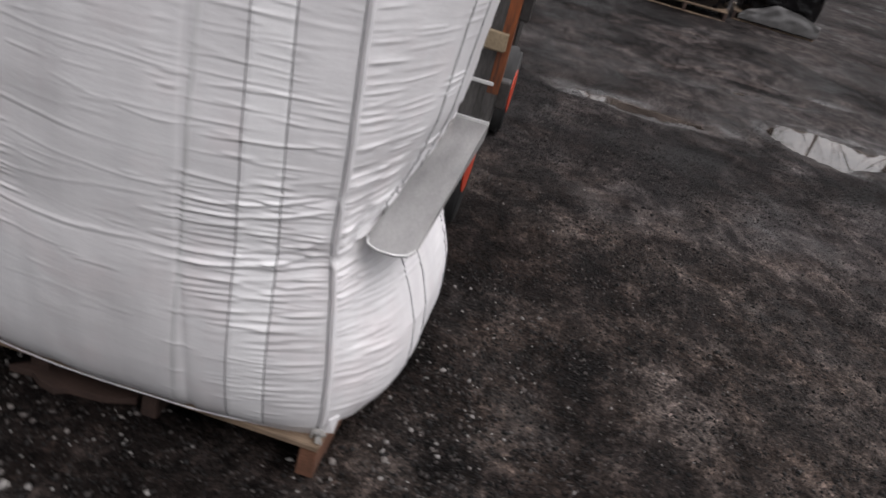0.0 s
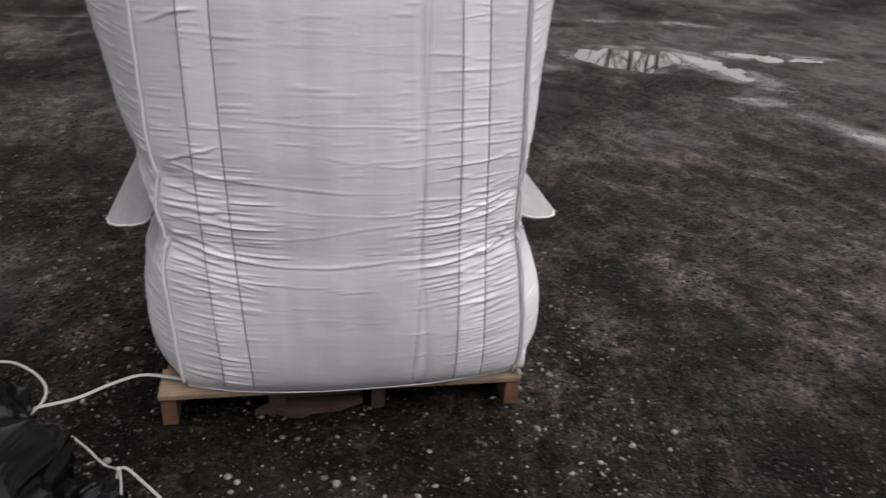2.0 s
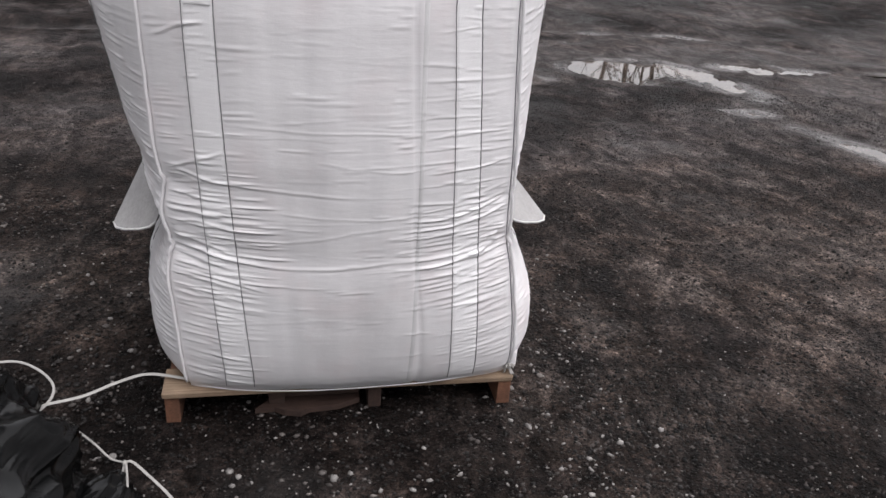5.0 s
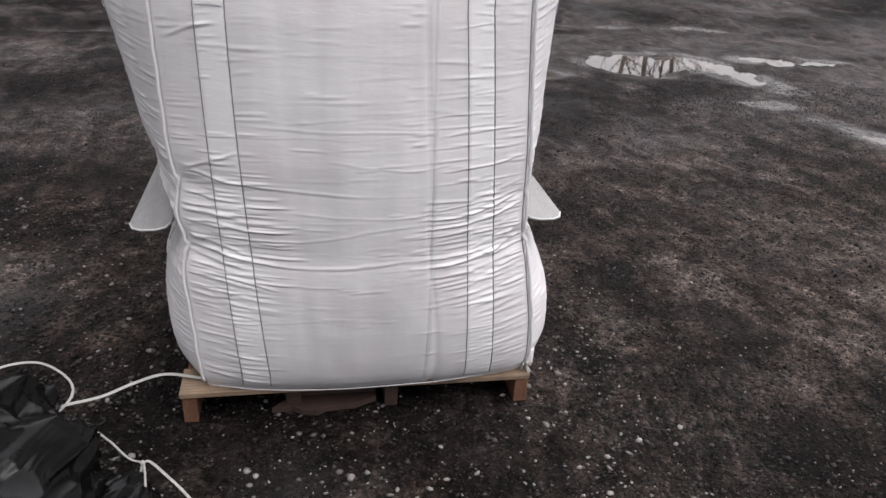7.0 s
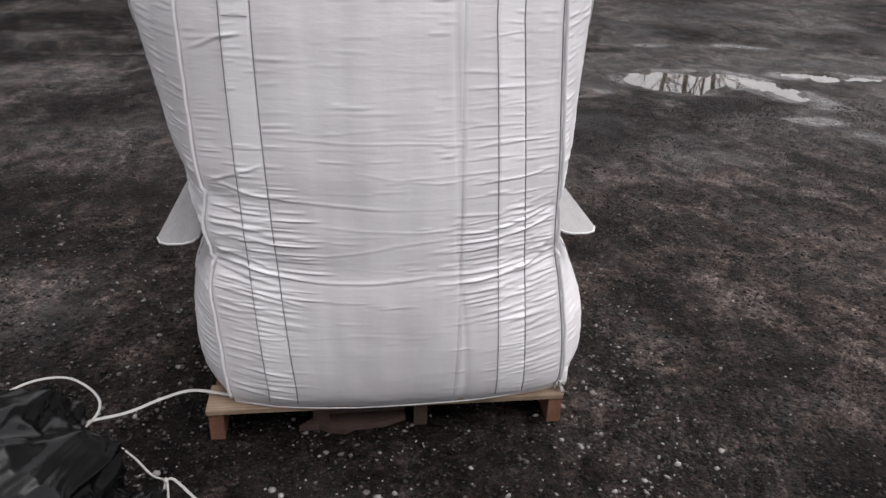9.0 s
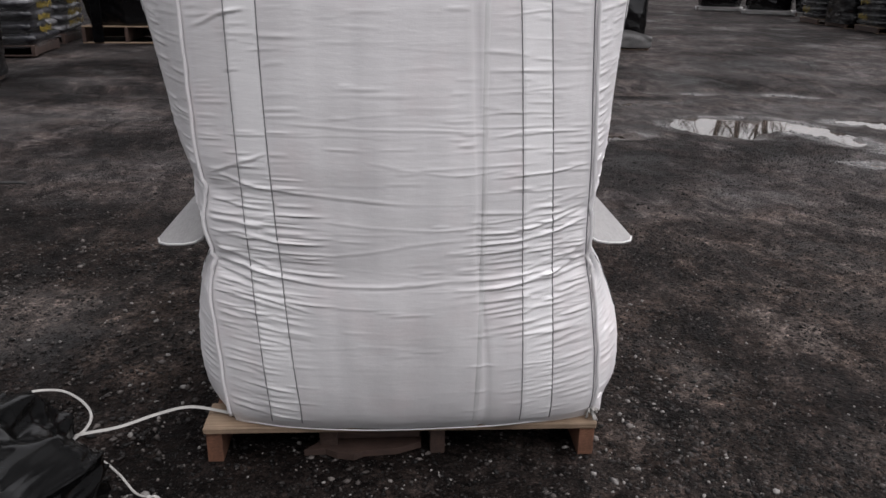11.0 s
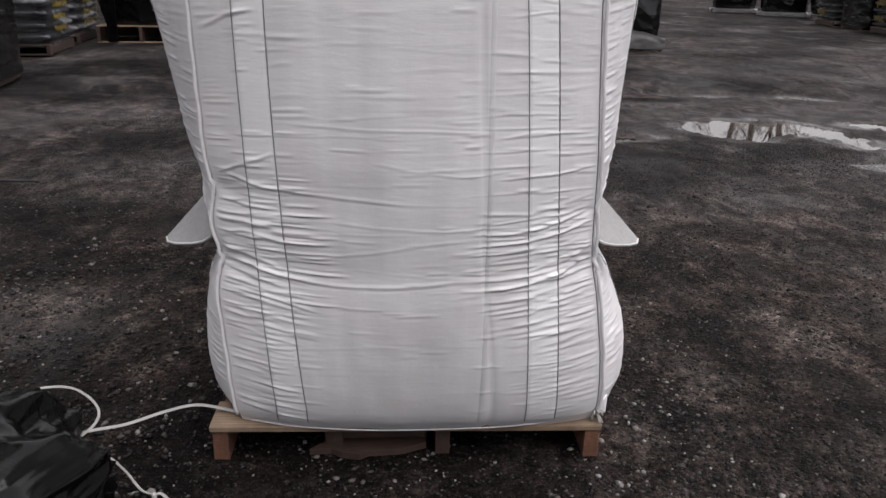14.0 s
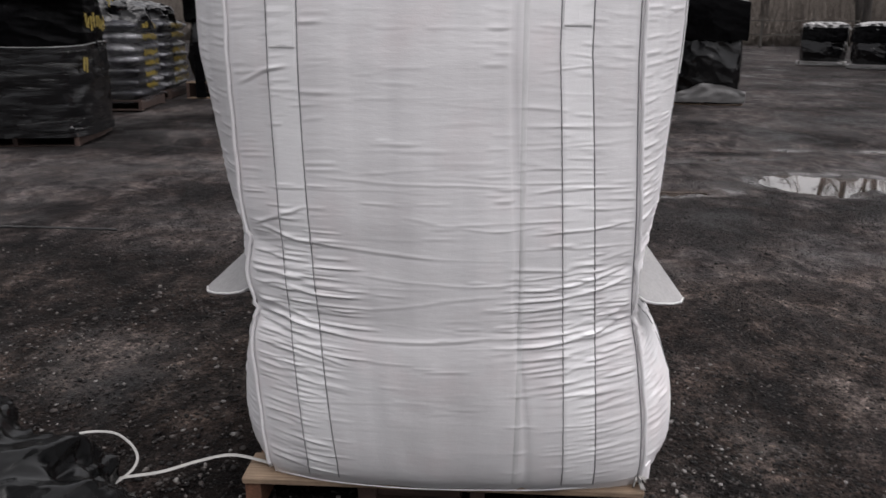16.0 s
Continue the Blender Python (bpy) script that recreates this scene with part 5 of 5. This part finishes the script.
def draped_load(m, label, w=1.15, d=1.1, h=1.35, wood=None, white=True, seed=0, pallet=True, cap=False, base=0.10, split=0.55, rise=0.09, lower=None):
    root = tagged(new("wrapped_load"), label, "pallet load", "pallet loads in the yard")
    root.matrix_basis = m
    if pallet:
        small_pallet(root, w * 0.93, d * 0.93, wood or PINE, rise)
    cut = base + (h - base) * split
    v, f = tight_wrap(w, d, cut - base + 0.10, base, seed, tilt=0.30, per_side=13, slack=0.022, lid=False)
    put("lower_cover", mesh_of("lower_cover", v, f, lower or GLOSSBLACK, crisp=10), root, "tight glossy black plastic with sharp folds")
    v, f = tight_wrap(w * 1.03, d * 1.03, h - cut, cut, seed + 40, tilt=0.14, per_side=6, slack=0.010)
    put("upper_cover", mesh_of("upper_cover", v, f, DULLBLACK, crisp=14), root, "smooth black plastic hood")
    if white == 2:
        # a pale sheet that bulges out from under the black cover
        nx, nz, r = 44, 12, random.Random(seed + 80)
        verts, faces = [], []
        for i in range(nx + 1):
            t = i / nx
            high = 0.05 + 0.20 * min(1.0, t / 0.4) ** 0.8 * (1 - 0.55 * max(0.0, (t - 0.55) / 0.45) ** 1.3) + 0.02 * noise.noise(Vector((t * 6, 3.0, seed)))
            for k in range(nz + 1):
                q = k / nz
                out = 0.012 + 0.016 * math.sin(math.pi * min(1.0, 0.25 + 0.75 * q)) + 0.018 * noise.noise(Vector((t * 7, q * 3, seed)))
                verts.append((-0.40 * w + 0.88 * w * t, -d / 2 * 1.02 - out, base - 0.07 + (high + 0.012) * q + 0.012 * noise.noise(Vector((t * 5, seed, 0))) * (1 - q)))
        for i in range(nx):
            for k in range(nz):
                a = i * (nz + 1) + k
                faces.append((a, a + nz + 1, a + nz + 2, a + 1))
        put("skirt", mesh_of("skirt", verts, faces, GREYFILM), root, "pale slack film bulging at the foot")
    elif white:
        v, f = tight_wrap(w * 1.08, d * 1.08, 0.08, base - 0.095, seed + 80, tilt=0.13, per_side=4, slack=0.03, lid=False)
        put("skirt", mesh_of("skirt", v, f, WHITEFILM, crisp=14), root, "pale slack film at the foot")
    if cap:
        v, f = crumple(0, 0, w * 0.50, d * 0.50, 0.22, seed + 5, h - 0.12, crisp=2.2, n=110, m=40)
        put("cap_sheet", mesh_of("cap_sheet", v, f, WHITEFILM, crisp=14), root, "crumpled pale sheet over the top")
    return root


def at_ground(x, y, turn):
    return pose(x, y, float(ground_z(np.array([x]), np.array([y]))[0]) + 0.012, 0, 0, turn)


AX, AY = -5.12, 7.38
lower = sack_stack(at_ground(AX, AY, 8), "dark sacks tightly wrapped in stretch film on a pallet", layers=6, prints=False, w=1.14, d=1.0, wood=DARKWOOD, seed=1, wrap=DARKFILM)
print_bars(lower, -1.14 / 2 * 1.16, -0.42, -0.30, 0.62, 0.86, 64, 'right', rows=1)
zt = float(ground_z(np.array([AX]), np.array([AY]))[0])
top = draped_load(pose(AX + 0.03, AY, zt + 0.895, 0, 0, 6), "black plastic hooded load with yellow print, stacked on another", w=1.36, d=1.2, h=0.95, seed=5, pallet=False, white=False, base=0.0, split=0.45, lower=DULLBLACK)
print_bars(top, -1.36 / 2 * 1.06, -0.45, 0.05, 0.10, 0.34, 61, 'right', rows=1)
print_bars(top, -1.36 / 2 * 1.08, -0.10, 0.45, 0.34, 0.62, 62, 'right', rows=1)
for x, y, t, k in ((-5.45, 9.72, 6, 2), (-5.66, 11.22, 5, 3)):
    sack_stack(at_ground(x, y, t), "grey and black sacks with yellow print under stretch film", layers=7, material=GREYSACK, seed=k, wood=DARKWOOD, sheet=1)
tall = draped_load(at_ground(-4.36, 11.42, 4), "black plastic covered load on a tall pale wooden pallet", w=1.2, seed=6, h=1.6, white=False, base=0.21, rise=0.19)
# added board across the back; its dark colour stands in for shade inside
part("back_board", board(-0.55, 0.55, 0.40, 0.42, 0.004, 0.188, 9), DARKWOOD, tall, "added dark board that makes the pallet's inside dark")
# dark upright post left of the middle, given the black sheet material
part("film_tail", jitter(box(-0.40, -0.27, -0.60, -0.57, 0.004, 0.75, 0.008), 0.004, 5), DULLBLACK, tall, "dark post at the front of the pallet")
draped_load(at_ground(2.40, 12.05, -6), "black plastic covered load with pale film bulging at its foot", seed=9, h=1.48, white=2, cap=True)
draped_load(at_ground(1.18, 11.6, -4), "black plastic covered load on a pale wooden pallet", seed=12, h=1.42, white=False)
for k, (x, y, t) in enumerate(((8.75, 24.1, -24), (9.45, 22.35, -24), (10.35, 21.3, -24))):
    draped_load(at_ground(x, y, t), "far black covered load with a crumpled pale sheet on top", seed=20 + k, w=1.25, d=1.2, h=1.10, cap=True, wood=WHITEFILM)
for k, (x, y) in enumerate(((9.30, 18.5), (9.25, 17.2), (9.2, 15.9), (9.2, 14.6), (9.25, 13.3), (9.3, 12.0))):
    sack_stack(at_ground(x, y, -6), "dark sacks with yellow print at the yard's edge", layers=7, seed=30 + k, w=1.15, d=1.05, sheet=1, left_print=True, wrap=DARKFILM if k % 2 else None)

# ---- fence, brush and bare trees beyond the yard ----


def build_tree(x, y, h, r0, seed):
    tree = tagged(new("bare_tree"), "leafless tree with dark trunk and fine branches", "tree", "bare trees beyond the yard")
    r = random.Random(seed)
    z0 = float(ground_z(np.array([x]), np.array([y]))[0]) - 0.05
    lean = Vector((r.uniform(-0.12, 0.12), r.uniform(-0.06, 0.06), 1))
    trunk = [Vector((x, y, z0)) + lean * h * t + Vector((0.15 * math.sin(3 * t + seed), 0.1 * math.sin(4 * t), 0)) * t for t in np.linspace(0, 1, 12)]
    tube("trunk", trunk, list(np.linspace(r0, r0 * 0.15, 12)), BARK, tree, sides=9)
    vs, fs = [], []

    def limb(start, way, length, rad, level):
        pts = [start]
        d = way.normalized()
        for k in range(5):
            d = (d + Vector((r.gauss(0, 0.16), r.gauss(0, 0.16), 0.06 + r.gauss(0, 0.1)))).normalized()
            pts.append(pts[-1] + d * length / 5)
        v, f = tube_data(pts, list(np.linspace(rad, rad * 0.25, 6)), 4)
        fs.extend(tuple(i + len(vs) for i in q) for q in f)
        vs.extend(v)
        if level:
            for k in range(4):
                p = pts[r.randint(1, 5)]
                limb(p, d + Vector((r.gauss(0, 0.8), r.gauss(0, 0.8), r.gauss(0.2, 0.4))), length * r.uniform(0.4, 0.65), rad * 0.5, level - 1)
    for k in range(11):
        i = r.randint(3, 10)
        a = r.uniform(0, 6.28)
        limb(trunk[i], Vector((math.cos(a), math.sin(a), r.uniform(0.3, 1.1))), h * r.uniform(0.18, 0.36), r0 * 0.38 * (1 - i / 14), 2)
    put("crown", mesh_of("crown", vs, fs, BARK), tree, "bare branches and twigs")


rt = random.Random(77)
for k in range(26):
    ty = 43 + rt.uniform(0, 14)
    tx = -14 + 50 * (k + rt.uniform(0.1, 0.9)) / 26
    build_tree(tx, ty, rt.uniform(9, 15) if not 21 < tx < 33 else rt.uniform(4, 6), rt.uniform(0.13, 0.30), 300 + k)
build_tree(15.2, 36.6, 13.0, 0.20, 414)


def build_brush():
    r = random.Random(5)
    vs, fs = [], []
    for k in range(11000):
        x, y = r.uniform(-30, 60), 44 + abs(r.gauss(0, 7))
        h = r.uniform(0.6, 1.9) if k % 3 else r.uniform(2.0, 5.5)
        top = Vector((x + r.gauss(0, 0.9), y + r.gauss(0, 0.6), h))
        v, f = tube_data([Vector((x, y, 0)), Vector((x, y, 0)).lerp(top, 0.5) + Vector((r.gauss(0, 0.12), 0, 0)), top], [0.022, 0.016, 0.006], 3)
        fs.extend(tuple(i + len(vs) for i in q) for q in f)
        vs.extend(v)
    tagged(put("brush", mesh_of("brush", vs, fs, BRUSH)), "tangle of leafless brown brush along the yard's edge", "brush", kind="stuff")


build_brush()


def build_fence():
    fence = tagged(new("fence"), "weathered grey fence along the yard's edge", "fence")
    for k in range(30):
        x = -14 + 2.4 * k
        part("post", box(x, x + 0.1, 41.6, 41.7, 0.0, 1.5, 0.01, 1), FENCE, fence)
    for z in (0.7, 1.35):
        part("rail", box(-14, 56, 41.56, 41.6, z, z + 0.05, 0.0), FENCE, fence)


build_fence()
wood_line = []
xs = np.linspace(-160, 180, 120)
for x in xs:
    wood_line.append((x, 75.0 + 4 * math.sin(x * 0.11), 0.0))
v = wood_line + [(x, y, 5.5 + 3.0 * float(fractal(np.array([x * 0.16]), np.array([0.5]), 90, 4)[0])) for x, y, _ in wood_line]
n = len(wood_line)
f = [(i, i + 1, i + 1 + n, i + n) for i in range(n - 1)]
tagged(put("backdrop", mesh_of("backdrop", v, f, BRUSH)), "distant brown winter woods", "backdrop", kind="structure")

# ---- gravel ----
def stones_mesh(name, spots, sizes, seed, material, crumb=False):
    """Angular stones in one mesh; crumbs have eight faces, larger stones twenty."""
    if crumb:
        base = np.array([(1, 0, 0), (-1, 0, 0), (0, 1, 0), (0, -1, 0), (0, 0, 1), (0, 0, -1)], float)
        tri = np.array([(0, 2, 4), (2, 1, 4), (1, 3, 4), (3, 0, 4), (2, 0, 5), (1, 2, 5), (3, 1, 5), (0, 3, 5)])
    else:
        bm = bmesh.new()
        bmesh.ops.create_icosphere(bm, subdivisions=1, radius=1.0)
        base = np.array([v.co[:] for v in bm.verts])
        tri = np.array([[v.index for v in f.verts] for f in bm.faces])
        bm.free()
    rng = np.random.RandomState(seed)
    n = len(spots)
    shape = base[None] * rng.uniform(0.45, 1.3, (n, 1, 3)) * rng.uniform(0.62, 1.25, (n, len(base), 1))
    shape[..., 2] *= 0.7
    a = rng.uniform(0, 6.3, n)
    c, s = np.cos(a)[:, None], np.sin(a)[:, None]
    x, y = shape[..., 0] * c - shape[..., 1] * s, shape[..., 0] * s + shape[..., 1] * c
    pts = np.stack([x, y, shape[..., 2]], -1) * sizes[:, None, None] + spots[:, None]
    verts = pts.reshape(-1, 3)
    faces = (tri[None] + (np.arange(n) * len(base))[:, None, None]).reshape(-1, 3)
    me = bpy.data.meshes.new(name)
    me.vertices.add(len(verts))
    me.vertices.foreach_set("co", verts.ravel())
    me.loops.add(faces.size)
    me.loops.foreach_set("vertex_index", faces.ravel())
    me.polygons.add(len(faces))
    me.polygons.foreach_set("loop_start", np.arange(0, faces.size, 3))
    me.update(calc_edges=True)
    me.materials.append(material)
    return me


def scatter(n, seed, lo, hi, bias, spread):
    rng = np.random.RandomState(seed)
    x, y = rng.uniform(*spread[0], n * 3), spread[1][0] + (spread[1][1] - spread[1][0]) * rng.uniform(0, 1, n * 3) ** 1.5
    keep = (fractal(x * 1.6, y * 1.6, seed, 3) > bias) & (pool_depth(x, y) < -0.1)
    under = (x > -1.28) & (x < -0.29) & (y > 1.5) & (y < 2.6)
    keep &= ~under
    x, y = x[keep][:n], y[keep][:n]
    size = lo * (hi / lo) ** (rng.uniform(0, 1, len(x)) ** 2.6)
    z = ground_z(x, y) + size * 0.15
    return np.stack([x, y, z], 1), size


sp, sz = scatter(115000, 11, 0.0022, 0.0085, 0.34, ((-3.2, 3.4), (0.55, 6.5)))
tagged(put("gravel", stones_mesh("gravel", sp, sz, 1, STONE, True)), "loose dark gravel strewn over the dirt", "gravel", kind="stuff")
sp, sz = scatter(30000, 14, 0.0042, 0.0125, 0.44, ((-0.15, 3.8), (0.7, 5.4)))
sp2, sz2 = scatter(5200, 18, 0.0075, 0.0150, 0.50, ((-0.1, 3.6), (0.8, 5.6)))
sp, sz = np.concatenate([sp, sp2]), np.concatenate([sz, sz2])
sp[:, 2] -= sz * 0.2
tagged(put("clods", stones_mesh("clods", sp, sz, 4, CLOD, True)), "small dark clods of damp dirt", "dirt", kind="stuff")
sp, sz = scatter(4200, 16, 0.0045, 0.0115, 0.42, ((-3.4, 0.1), (0.7, 4.4)))
sp2, sz2 = scatter(1300, 17, 0.0060, 0.0130, 0.40, ((-2.7, -1.2), (1.15, 3.2)))
sp, sz = np.concatenate([sp, sp2 + np.array((0, 0, 0.002))]), np.concatenate([sz, sz2])
tagged(put("stones", stones_mesh("stones", sp, sz, 6, GREYSTONE)), "grey angular stones lying in the dirt", "stones", kind="stuff")
sp, sz = scatter(620, 12, 0.0042, 0.0135, 0.42, ((-2.6, 0.15), (0.75, 2.6)))
tagged(put("pale_gravel", stones_mesh("pale_gravel", sp, sz, 2, PALESTONE)), "scattered pale stone chips on dark dirt", "gravel", kind="stuff")
sp, sz = scatter(260, 13, 0.0028, 0.0065, 0.45, ((0.1, 2.6), (0.9, 3.8)))
tagged(put("pale_gravel", stones_mesh("pale_gravel", sp, sz, 3, PALESTONE)), "sparse pale stone chips on brown dirt", "gravel", kind="stuff")


def build_cable():
    p = glide([(-4.6, 4.12, 0.012), (-3.62, 4.22, 0.012), (-3.29, 4.245, 0.010), (-3.0, 4.235, 0.010), (-2.9, 4.21, 0.008)], 50)
    p[:, 2] = ground_z(p[:, 0], p[:, 1]) + 0.005
    tagged(tube("cable", p, 0.008, RUBBER, sides=8), "thin black cable lying across the dirt", "cable")


build_cable()
